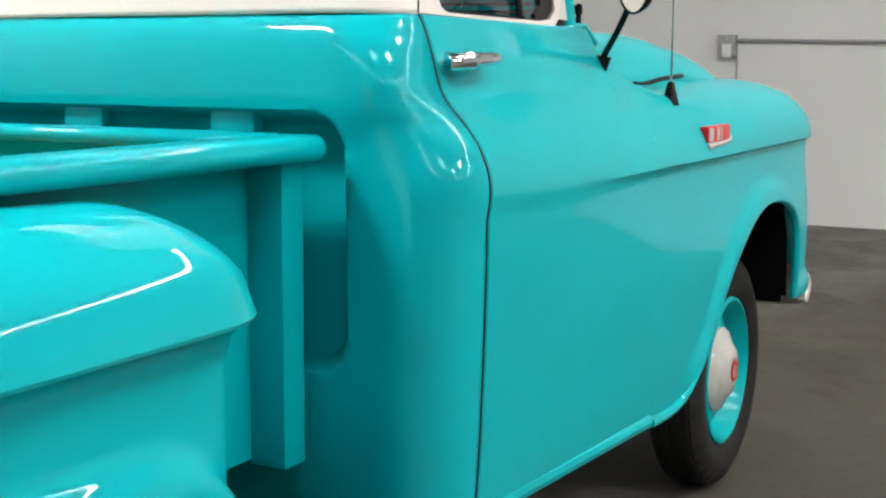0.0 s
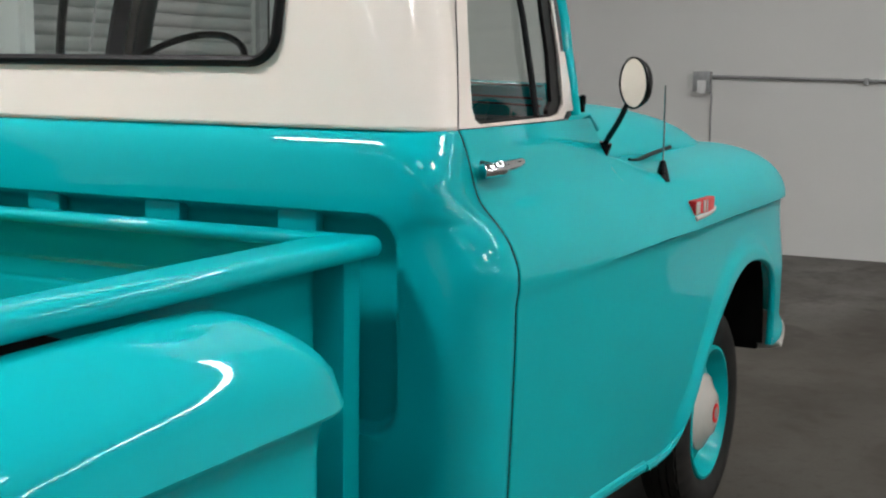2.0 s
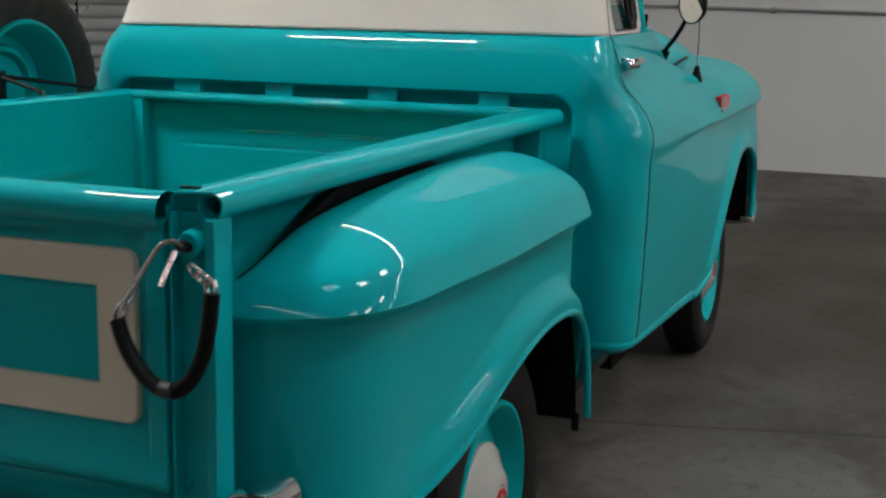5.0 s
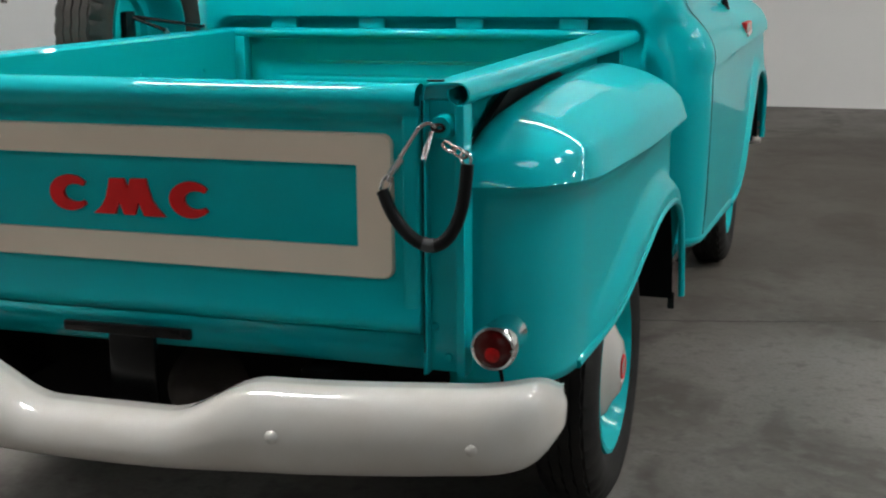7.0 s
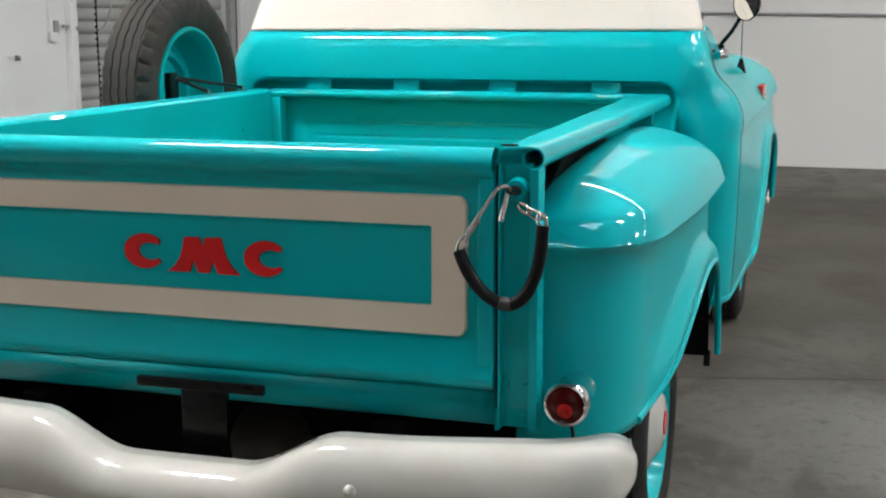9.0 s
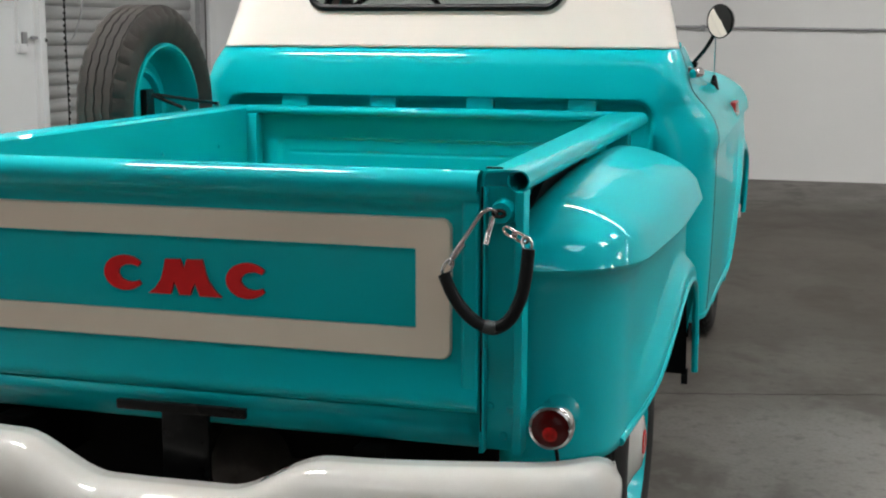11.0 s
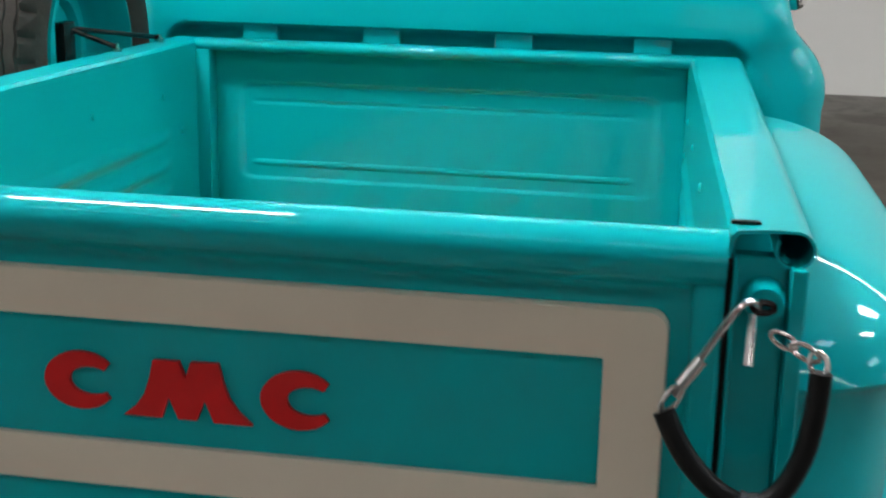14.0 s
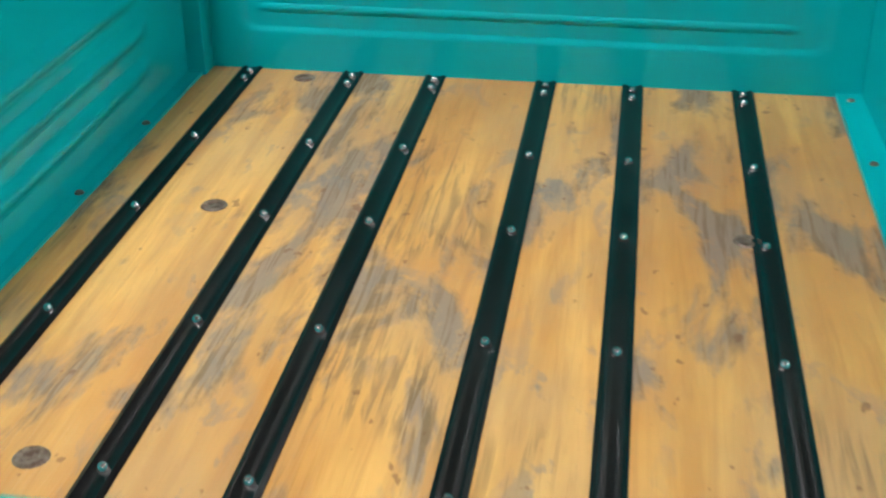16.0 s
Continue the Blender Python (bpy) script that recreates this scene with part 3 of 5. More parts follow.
def build_cab():
    zs = sorted(set([0.507, 0.512, 0.52, 0.532, 0.55, 0.6, 0.7] + steps(0.76, 0.9, 14) + [0.95, 1.0, 1.05, 1.075, 1.09, 1.1, 1.115] + steps(1.13, 1.43, 40)))
    rows = []
    for z in zs:
        roll = 0.014 * (1 - ease((z - 0.505) / 0.035))
        w, yb, ys = side_x(2.0, z) - roll, curve(BACK, z) + roll, seam_y(z)
        r = curve([(0.42, 0.12), (1.05, 0.135), (1.13, 0.165), (1.19, 0.18), (1.235, 0.16), (1.27, 0.12), (1.305, 0.092), (1.34, 0.095), (1.38, 0.112), (1.41, 0.135), (1.43, 0.15)], z)
        deep = min(r, ys - 0.006 - yb)
        half = [(w, ys - 0.004)] + corner(w - r, yb + deep, r, 26, 2.1, deep)
        xs = steps(w - r, 0, 90)[1:]
        half += [(x, yb) for x in xs]
        pts = half + [(-x, y) for x, y in half[-2::-1]]
        rows.append([(x, y + 0.042 * in_recess(x, z), z) for x, y in pts])
    part("cab_body", grid(rows), TEAL, TRUCK, "glossy teal rounded cab back and corners", thick=0.004, smooth=50)
    for x in (-0.51, -0.18, 0.17, 0.525):
        part("pad", box(x - 0.05, x + 0.05, 1.918, 1.95, 1.20, 1.266, bevel=0.01), TEAL, TRUCK)
    # cream upper part with the rear window's opening
    zs = steps(1.43, 1.87, 44)
    rows = []
    for z in zs:
        w, yb, ys = table(UPSIDE, z), table(UPBACK, z), seam_y(z)
        r = 0.14 + 0.05 * (z - 1.43)
        deep = min(r, ys - 0.006 - yb)
        half = [(w, ys - 0.004)] + corner(w - r, yb + deep, r, 16, 2.0, deep)
        half += [(x, yb) for x in steps(w - r, 0, 70)[1:]]
        pts = half + [(-x, y) for x, y in half[-2::-1]]
        rows.append([(x, y, z) for x, y in pts])

    def keep(i, j):
        x, z = (rows[i][j][0] + rows[i][j + 1][0]) / 2, zs[i] + 0.005
        if abs(x) > 0.68 or rows[i][j][1] > 2.05:
            return True
        qx, qz = max(abs(x + 0.012) - (0.447 - 0.06), 0), max(abs(z - 1.69) - (0.118 - 0.06), 0)
        return math.hypot(qx, qz) > 0.06
    part("cab_upper", grid(rows, keep=keep), CREAM, TRUCK, "cream-painted upper cab back", thick=0.004, smooth=50)
    win = part("rear_window", tube([(x, table(UPBACK, z) - 0.004, z) for x, z in (lambda p: p + p[:1])(rounded_rect(-0.465, 0.441, 1.566, 1.814, 0.06, 8))], 0.0125, 8, ends=False),
               GASKET, TRUCK, "small rear window in a black rubber gasket")
    rr = rounded_rect(-0.46, 0.436, 1.571, 1.809, 0.055, 8)
    bm = bmesh.new()
    bm.faces.new([bm.verts.new((x, table(UPBACK, z) + 0.004, z)) for x, z in rr])
    g = part("glass", bm, GLASS, win, "clear glass", smooth=0)
    g.visible_shadow = False
    # roof with its lip
    rows = []
    for s in (1.0, 1.015, 1.015, 0.97, 0.88, 0.74, 0.55, 0.3, 0.01):
        k = len(rows)
        z = (1.862, 1.862, 1.885, 1.912, 1.932, 1.948, 1.96, 1.968, 1.97)[k]
        ring = []
        for j in range(64):
            a = 2 * math.pi * j / 64
            c, n = math.cos(a), math.sin(a)
            p = 2 / 4.2
            ring.append((0.735 * s * math.copysign(abs(c) ** p, c), 2.53 + 0.535 * s * math.copysign(abs(n) ** p, n), z))
        rows.append(ring)
    part("roof", grid(rows, close=True), TEAL, TRUCK, "teal roof with a drip lip", thick=0.004)
    rows = [[(x * 0.97, 2.53 + (y - 2.53) * 0.97, 1.868) for x, y, z in rows[0]], [(0, 2.53, 1.872)] * 64]
    part("headliner", grid(rows, close=True), INTERIOR, TRUCK, "dark headliner")


def build_door(sign):
    """The door with its skin, window frame, glass and handle."""
    zs = [0.0, 0.01, 0.05, 0.12, 0.2, 0.3, 0.4, 0.5, 0.6, 0.7, 0.78, 0.85, 0.91, 0.95, 0.975]
    ztop = [1.09, 1.1, 1.115, 1.13, 1.155, 1.18] + steps(1.205, 1.31, 7) + [1.34, 1.38, 1.41, 1.43]
    rows = []
    for k in range(len(zs) + len(ztop)):
        row = []
        for i, t in enumerate([0.0, 0.006] + steps(0.02, 1.0, 24)):
            zt = zs[k] if k < len(zs) else None
            y = 2.07 + 0.95 * t
            z = ztop[k - len(zs)] if zt is None else sill_z(y) + (1.08 - sill_z(y)) * zt / 0.975
            y = seam_y(z) + 0.004 + (3.02 - seam_y(z) - 0.004) * t
            row.append((side_x(y, z) + 0.001 * (1 - ease((t - 0.3) / 0.5)) - (0.006 if i == 0 else 0), y, z))
        rows.append(row)

    def flip(bm):
        return bm if sign > 0 else mirrored(bm)
    door = part("door", flip(grid(rows)), TEAL, TRUCK, "teal door with a soft shoulder and a crease along its side", smooth=35)

    line = [(side_x(seam_y(z), z) - 0.0022, seam_y(z), z) for z in steps(0.54, 1.43, 60)]
    part("door_gap", flip(tube(line, 0.0036, 8)), GASKET, door, "thin dark gap behind the door")

    def ux(y, z):
        return table(UPSIDE, z) - 0.115 * max(y - 2.1, 0)
    inner = [(2.160, 1.472), (2.168, 1.446), (2.195, 1.438), (2.754, 1.440), (2.835, 1.447), (2.888, 1.468), (2.955, 1.61), (2.988, 1.70), (3.05, 1.81), (2.36, 1.81), (2.257, 1.661), (2.20, 1.56)][::-1]
    outer = [(2.078, 1.47), (2.068, 1.444), (2.066, 1.432), (2.754, 1.430), (2.862, 1.432), (2.908, 1.450), (2.975, 1.61), (3.008, 1.70), (3.09, 1.855), (2.268, 1.855), (2.170, 1.661), (2.124, 1.56)][::-1]
    if sign < 0:
        # the far window ends at an upright post behind the wrapped windscreen
        inner = [(min(y, 2.812 - 0.05 * (z - 1.44)) - (0.03 if 2.7 < y < 2.8 else 0), z) for y, z in inner]
        outer = [(min(y, 2.835 - 0.05 * (z - 1.44)) - (0.03 if 2.7 < y < 2.8 else 0), z) for y, z in outer]

    def ring(pts, dx):
        out = []
        for (a, b), (c, d) in zip(pts, pts[1:] + pts[:1]):
            out += [(ux(a + (c - a) * t / 6, b + (d - b) * t / 6) + dx, a + (c - a) * t / 6, b + (d - b) * t / 6) for t in range(6)]
        return out
    bm = grid([ring(inner, -0.03), ring(inner, 0.0), ring(outer, 0.0), ring(outer, -0.03)], close=True)
    part("window_frame", flip(bm), CREAM, door, "cream window frame", smooth=40)
    mid = [(y + (0.006 if y < 2.5 else -0.075 if y > 2.76 else 0), z + (0.005 if z < 1.445 else 0.009 if z < 1.48 else -0.008 if z > 1.8 else 0)) for y, z in inner]
    bm = grid([ring(inner, -0.004), ring(inner, -0.010), ring(mid, -0.010), ring(mid, -0.022)], close=True)
    part("window_seal", flip(bm), GASKET, door, "black rubber window seal", smooth=0)
    bm = bmesh.new()
    bm.faces.new([bm.verts.new((ux(y, z) - 0.016, y, z)) for y, z in inner])
    g = part("window_glass", flip(bm), GLASS, door, "clear glass", smooth=0)
    g.visible_shadow = False
    bar = [(2.645, 1.443), (2.676, 1.558), (2.716, 1.686), (2.760, 1.812)] if sign > 0 else [(2.572, 1.443), (2.566, 1.558), (2.546, 1.686), (2.528, 1.812)]
    bm = tube([(ux(y, z) - 0.008, y, z) for y, z in bar], 0.009 if sign > 0 else 0.013, 8)
    part("vent_bar", flip(bm), GASKET, door, "black vent window bar")
    pillar = [(0.708, 3.02, 1.42), (0.688, 3.03, 1.534), (0.670, 3.04, 1.607), (0.645, 3.07, 1.70), (0.588, 3.12, 1.86)]
    if sign < 0:
        pillar = [(x - 0.02, 2.846 - 0.06 * (z - 1.42), z) for x, y, z in pillar]
        rim = tube([(ux(y, z) - 0.012, y, z) for y, z in ((2.742, 1.46), (2.733, 1.61), (2.722, 1.79), (2.64, 1.798), (2.552, 1.798))], 0.0035, 6)
        part("vent_rim", flip(rim), STEEL, door, "bright rim of the vent window")

    def pillar_x(z):
        return table([(p[2], p[0]) for p in pillar], z)
    edge = [(2.908, 1.450), (2.942, 1.53), (2.975, 1.61)] if sign > 0 else [(2.836, 1.450), (2.832, 1.53), (2.828, 1.61)]
    bm = grid([[(ux(y, z) - 0.004, y, z) for y, z in edge], [(pillar_x(z) + 0.006, 3.018 if sign > 0 else 2.846, z) for y, z in edge]])
    part("hinge_post", flip(bm), CREAM, door, "cream post before the window", smooth=0, thick=0.004)
    line = [(table(UPSIDE, z) - 0.0015, seam_y(z), z) for z in steps(1.435, 1.86, 20)]
    part("frame_gap", flip(tube(line, 0.0024, 6)), GASKET, door, "thin dark gap behind the window frame")
    # handle
    hx = side_x(2.2, 1.345)
    bm = tube(spline([(hx + 0.022, 2.085, 1.346), (hx + 0.036, 2.11, 1.348), (hx + 0.038, 2.16, 1.351), (hx + 0.034, 2.22, 1.353), (hx + 0.026, 2.268, 1.354)], 6),
              lambda t: 0.0165 - 0.005 * t + 0.004 * math.exp(-((t - 0.38) / 0.06) ** 2), 12)
    h = part("door_handle", flip(bm), CHROME, door, "chrome door handle")
    part("escutcheon", flip(tube([(hx - 0.01, 2.125, 1.345), (hx + 0.012, 2.125, 1.346), (hx + 0.036, 2.125, 1.348)], lambda t: 0.024 - 0.010 * t, 16)), CHROME, h)
    # pillar
    bm = tube(pillar, 0.021, 12)
    part("windscreen_pillar", flip(bm), TEAL, TRUCK, "teal windscreen pillar")
    bm = tube([(x - 0.022, y - 0.03, z) for x, y, z in pillar], 0.026, 12)
    part("pillar_trim", flip(bm), INTERIOR, TRUCK, "dark trim inside the windscreen pillar")
    # sill roll under the door
    w = side_x(2.0, 0.52) - 0.016
    bend = [(x, y, sill_z(y) + 0.008) for x, y in corner(w - 0.12, 1.938 + 0.12, 0.12, 8)[::-1]]
    bm = tube([(w - 0.25, 1.938, 0.537)] + bend + [(side_x(y, 0.5) - 0.012, y, sill_z(y) + 0.008) for y in steps(2.12, 3.015, 12)], 0.021, 10)
    part("sill", flip(bm), TEAL, TRUCK, "rounded teal sill")


def sill_z(y):
    return table([(1.8, 0.535), (2.35, 0.505), (3.0, 0.468), (3.2, 0.455)], y)


ARCH = [(3.02, 0.466), (3.14, 0.455), (3.24, 0.462), (3.32, 0.495), (3.40, 0.56), (3.47, 0.635), (3.54, 0.71), (3.63, 0.785), (3.73, 0.845), (3.86, 0.895),
        (4.0, 0.922), (4.14, 0.922), (4.26, 0.90), (4.34, 0.862), (4.385, 0.80), (4.41, 0.70), (4.425, 0.56)]
ARCH_LINE = spline([(0, y, z) for y, z in ARCH], 6)


def arch_front(y):
    """Height of the front wing's lower edge, with the wheel arch."""
    return table([(p.y, p.z) for p in ARCH_LINE], y)


def build_front(sign):
    """The front wing: creased side, round pontoon top and nose, flared arch."""
    stations = [(p.y, 0.0) for p in ARCH_LINE[::2]] + [(4.43, 0.0)]
    stations += [(4.43 + 0.54 * math.sin(a), a) for a in steps(0, math.pi / 2, 14)[1:]]
    rows = []
    for y, a in stations:
        za = arch_front(y)
        pull = 0.30 * (1 - math.cos(a)) ** 1.25
        ys = min(y, 4.43)
        row = []
        for t in (0, 0.02, 0.05, 0.09, 0.13, 0.18, 0.24, 0.32, 0.42, 0.52, 0.62, 0.72, 0.8, 0.87, 0.93, 0.97, 1.0):
            z = za + (1.078 - za) * t
            d = z - za
            fl = 0.020 * (1 - ease((d - 0.03) / 0.05)) * ease((y - 3.2) / 0.2)
            row.append((side_x(ys, z) - pull + fl, y, z))
        zt = table([(3.0, 1.33), (3.15, 1.305), (3.35, 1.25), (3.7, 1.205), (5, 1.2)], y)
        low = [(side_x(ys, 1.09 + (zt - 1.09) * t), 1.09 + (zt - 1.09) * t) for t in (0, 0.05, 0.12, 0.2, 0.32, 0.45, 0.58, 0.7, 0.8, 0.9, 1.0)]
        x0, zz = low[-1]
        h = table([(3.0, 0.02), (3.35, 0.055), (3.7, 0.105), (5, 0.105)], y)
        for t in steps(0, 1, 16)[1:]:
            b = t * math.pi / 2
            low.append((x0 - 0.36 * (1 - math.cos(b)) ** 1.25 - 0.012 * math.sin(b), zz + h * math.sin(b)))
        # towards the front the section swells into a round pontoon
        xc = side_x(ys, 1.10)
        wr = ease((y - 3.05) / 0.85)
        for k, (x, z) in enumerate(low):
            b = max(k - 1, 0) / (len(low) - 2) * math.pi / 2
            xr = xc - 0.37 * (1 - max(math.cos(b), 0) ** 0.82) if k else x
            zr = 1.10 + 0.198 * math.sin(b) ** 0.95 if k else z
            x, z = x + (xr - x) * wr, z + (zr - z) * wr
            z = 1.09 + (z - 1.09) * (1 - 0.5 * (1 - math.cos(a)) ** 1.8)
            row.append((x - pull - 0.10 * (1 - math.cos(a)) ** 1.8 * math.sin(b), y - 0.10 * math.sin(a) ** 3 * (1 - math.cos(b)), z))
        rows.append(row)
    bm = grid(rows)
    wing = part("front_wing", bm if sign > 0 else mirrored(bm), TEAL, TRUCK, "teal front wing with a sharp crease and flared arch", smooth=38)
    lip = [(side_x(p.y, p.z) + 0.006, p.y, p.z + 0.004) for p in ARCH_LINE]
    bm = tube(lip, 0.013, 8)
    part("arch_lip", bm if sign > 0 else mirrored(bm), TEAL, wing)
    pts = [(p.y, p.z + 0.004) for p in ARCH_LINE if p.y > 3.2]
    bm = grid([[(x, y, z) for y, z in pts] for x in (0.935, 0.5)])
    part("wheel_well", bm if sign > 0 else mirrored(bm), UNDER, wing, "black wheel well")
    bm = box(0.45, 0.91, 4.43, 4.46, 0.54, 1.05)
    part("splash_panel", bm if sign > 0 else mirrored(bm), UNDER, wing, smooth=0)
    if sign > 0:
        bx = side_x(3.5, 1.12) - 0.003
        base = spline([(bx + 0.004, 3.395, 1.128), (bx + 0.008, 3.44, 1.132), (bx + 0.007, 3.53, 1.134), (bx + 0.002, 3.60, 1.138), (bx - 0.002, 3.63, 1.146)], 4)
        b = part("badge", tube(base, lambda t: 0.008 - 0.003 * t, 8), BUMPER, wing, "cream and red wing badge")
        part("badge_face", box(bx - 0.022, bx + 0.004, 3.40, 3.605, 1.138, 1.182, bevel=0.006), RED, b, "red badge face")
        for y, w in ((3.404, 0.036), (3.474, 0.022), (3.512, 0.010)):
            part("badge_bar", box(bx - 0.004, bx + 0.0065, y, y + w, 1.142, 1.178, bevel=0.002), BUMPER, b, "plain cream bar", smooth=0)
    seam = [(0.735, 3.42, 1.292), (0.742, 3.47, 1.290), (0.738, 3.62, 1.302), (0.725, 3.86, 1.312)]
    bm = tube(spline(seam, 5), 0.007, 8)
    part("hood_gap", bm if sign > 0 else mirrored(bm), GASKET, wing, "dark gap between hood and wing")


def build_hood():
    ys = steps(3.12, 4.82, 24)
    rows = []
    for y in ys:
        zc = table([(3.1, 1.462), (3.4, 1.462), (4.0, 1.453), (4.3, 1.42), (4.6, 1.355), (4.82, 1.24)], y)
        zs = table([(3.1, 1.30), (3.6, 1.28), (4.0, 1.29), (4.4, 1.265), (4.82, 1.15)], y)
        rows.append([(x, y, zs + (zc - zs) * (1 - 0.8 * (abs(x) / 0.69) ** 9 - 0.2 * (abs(x) / 0.69) ** 3)) for x in steps(-0.69, 0.69, 64)])
    part("hood", grid(rows), TEAL, TRUCK, "teal rounded hood", thick=0.004)
    rows = [[(x, y - 0.10 * (abs(x) / 0.79) ** 3, z - 0.012 * (abs(x) / 0.74) ** 4) for x in steps(-0.74, 0.74, 24)] for y, z in ((3.0, 1.40), (3.06, 1.445), (3.14, 1.455), (3.22, 1.41))]
    part("cowl", grid(rows), TEAL, TRUCK, "teal cowl under the windscreen", thick=0.01)
    rows = [[(x * k, y - 0.06 * (abs(x) / 0.74) ** 3, z) for x in steps(-0.74, 0.74, 24)] for y, z, k in ((3.14, 1.44, 0.94), (3.13, 1.57, 0.92), (3.14, 1.73, 0.86), (3.17, 1.865, 0.80))]
    g = part("windscreen", grid(rows), GLASS, TRUCK, "curved clear windscreen")
    g.visible_shadow = False
    bm = tube([(x, 3.13 - 0.06 * (abs(x) / 0.70) ** 3, 1.442) for x in steps(-0.69, 0.69, 24)], 0.006, 6)
    part("windscreen_seal", bm, GASKET, TRUCK, "black windscreen seal")
    section = [(3.06, 1.44), (3.06, 1.515), (3.04, 1.530), (2.97, 1.534), (2.935, 1.530), (2.922, 1.518), (2.925, 1.500), (2.935, 1.492), (2.925, 1.484), (2.925, 1.470), (2.94, 1.44), (3.0, 1.40)]

    def dash_y(x, y):
        return y - 0.115 * (abs(x) / 0.74) ** 3
    dash = part("dashboard", grid([[(x, dash_y(x, y), z - 0.010 * (abs(x) / 0.7) ** 2) for x in steps(-0.70, 0.70, 28)] for y, z in section]), TEAL, TRUCK, "teal dashboard with bright trim lines", smooth=50, thick=0.003)
    for y, z in ((2.924, 1.526), (2.930, 1.492), (2.922, 1.474)):
        part("trim_line", tube([(x, dash_y(x, y), z - 0.010 * (abs(x) / 0.7) ** 2) for x in steps(-0.69, 0.69, 28)], 0.0035, 6), CHROME, dash, "bright trim line")
    part("dash_lower", box(-0.72, 0.72, 2.80, 2.99, 1.16, 1.435, bevel=0.03), INTERIOR, TRUCK, "dark panel under the dashboard")
    part("bench_seat", box(-0.7, 0.7, 2.05, 2.5, 0.8, 1.02, bevel=0.06), INTERIOR, TRUCK, "dark bench seat")
    part("seat_back", box(-0.7, 0.7, 1.99, 2.12, 1.0, 1.44, bevel=0.05), INTERIOR, TRUCK, "dark seat back")
    sw = part("steering_wheel", revolve([(0.215 + 0.011 * math.cos(a), 0.011 * math.sin(a)) for a in steps(0, 2 * math.pi, 10)], (0, 0, 0), "z", 48),
              BLACK, TRUCK, "large thin black steering wheel")
    sw.location = (-0.40, 2.68, 1.52)
    sw.rotation_euler = (radians(38), 0, 0)
    part("steering_column", tube([(-0.40, 2.70, 1.49), (-0.40, 2.95, 1.25)], 0.025, 10), BLACK, TRUCK)
    m = part("cab_mirror", box(0.015, 0.115, 2.70, 2.715, 1.775, 1.845, bevel=0.012), BLACK, TRUCK, "small cab mirror under the roof")
    part("cab_mirror_glass", box(0.022, 0.108, 2.697, 2.699, 1.782, 1.826), MIRROR, m, "mirror glass", smooth=0)
    part("cab_mirror_stem", tube([(0.035, 2.71, 1.84), (0.035, 2.76, 1.87)], 0.006, 6), BLACK, m)
    part("grille", box(-0.72, 0.72, 4.62, 4.74, 0.62, 1.2, bevel=0.03), CREAM, TRUCK, "cream grille panel")
    rows = []
    for x in steps(-1, 1, 48):
        y = 4.99 - 0.16 * abs(x) ** 5
        rows.append([(x * 0.93, y - 0.05 * (abs(k) / 5) ** 2.2, 0.54 + 0.02 * k * (1 - 0.45 * abs(x) ** 8)) for k in range(-5, 6)])
    part("front_bumper", grid(rows), BUMPER, TRUCK, "cream front bumper", thick=0.02)
    for sgn in (1, -1):
        bm = tube(spline([(sgn * 0.30, 3.17, 1.472), (sgn * 0.45, 3.13, 1.485), (sgn * 0.62, 3.09, 1.488), (sgn * 0.711, 3.075, 1.482)], 5), 0.006, 6)
        w = part("wiper", bm, BLACK, TRUCK, "black windscreen wiper")
        part("wiper_pivot", revolve([(0.007, -0.02), (0.007, 0.025), (0.010, 0.03), (0.009, 0.05), (0.0002, 0.054)], (sgn * 0.711, 3.075, 1.44), "z", 14), BLACK, w)


REAR_ARCH = [(0.0, 0.60), (0.2, 0.60), (0.35, 0.612), (0.45, 0.635), (0.55, 0.672), (0.65, 0.714), (0.75, 0.752), (0.88, 0.787), (1.0, 0.803), (1.1, 0.806), (1.2, 0.80),
             (1.28, 0.783), (1.34, 0.752), (1.385, 0.70), (1.415, 0.62), (1.432, 0.52), (1.437, 0.475)]


def arch_rear(y):
    return curve(REAR_ARCH, y)


def fender_rise(y):
    """How high the fender's dome rises over its crease."""
    return 0.159 - 0.057 * max((1.05 - y) / 0.9, 0) ** 2 - 0.05 * max(y - 1.05, 0) ** 1.5


def fender_taper(y):
    """How much the fender draws in towards its rear end."""
    return 0.036 * ease((0.85 - y) / 0.75)


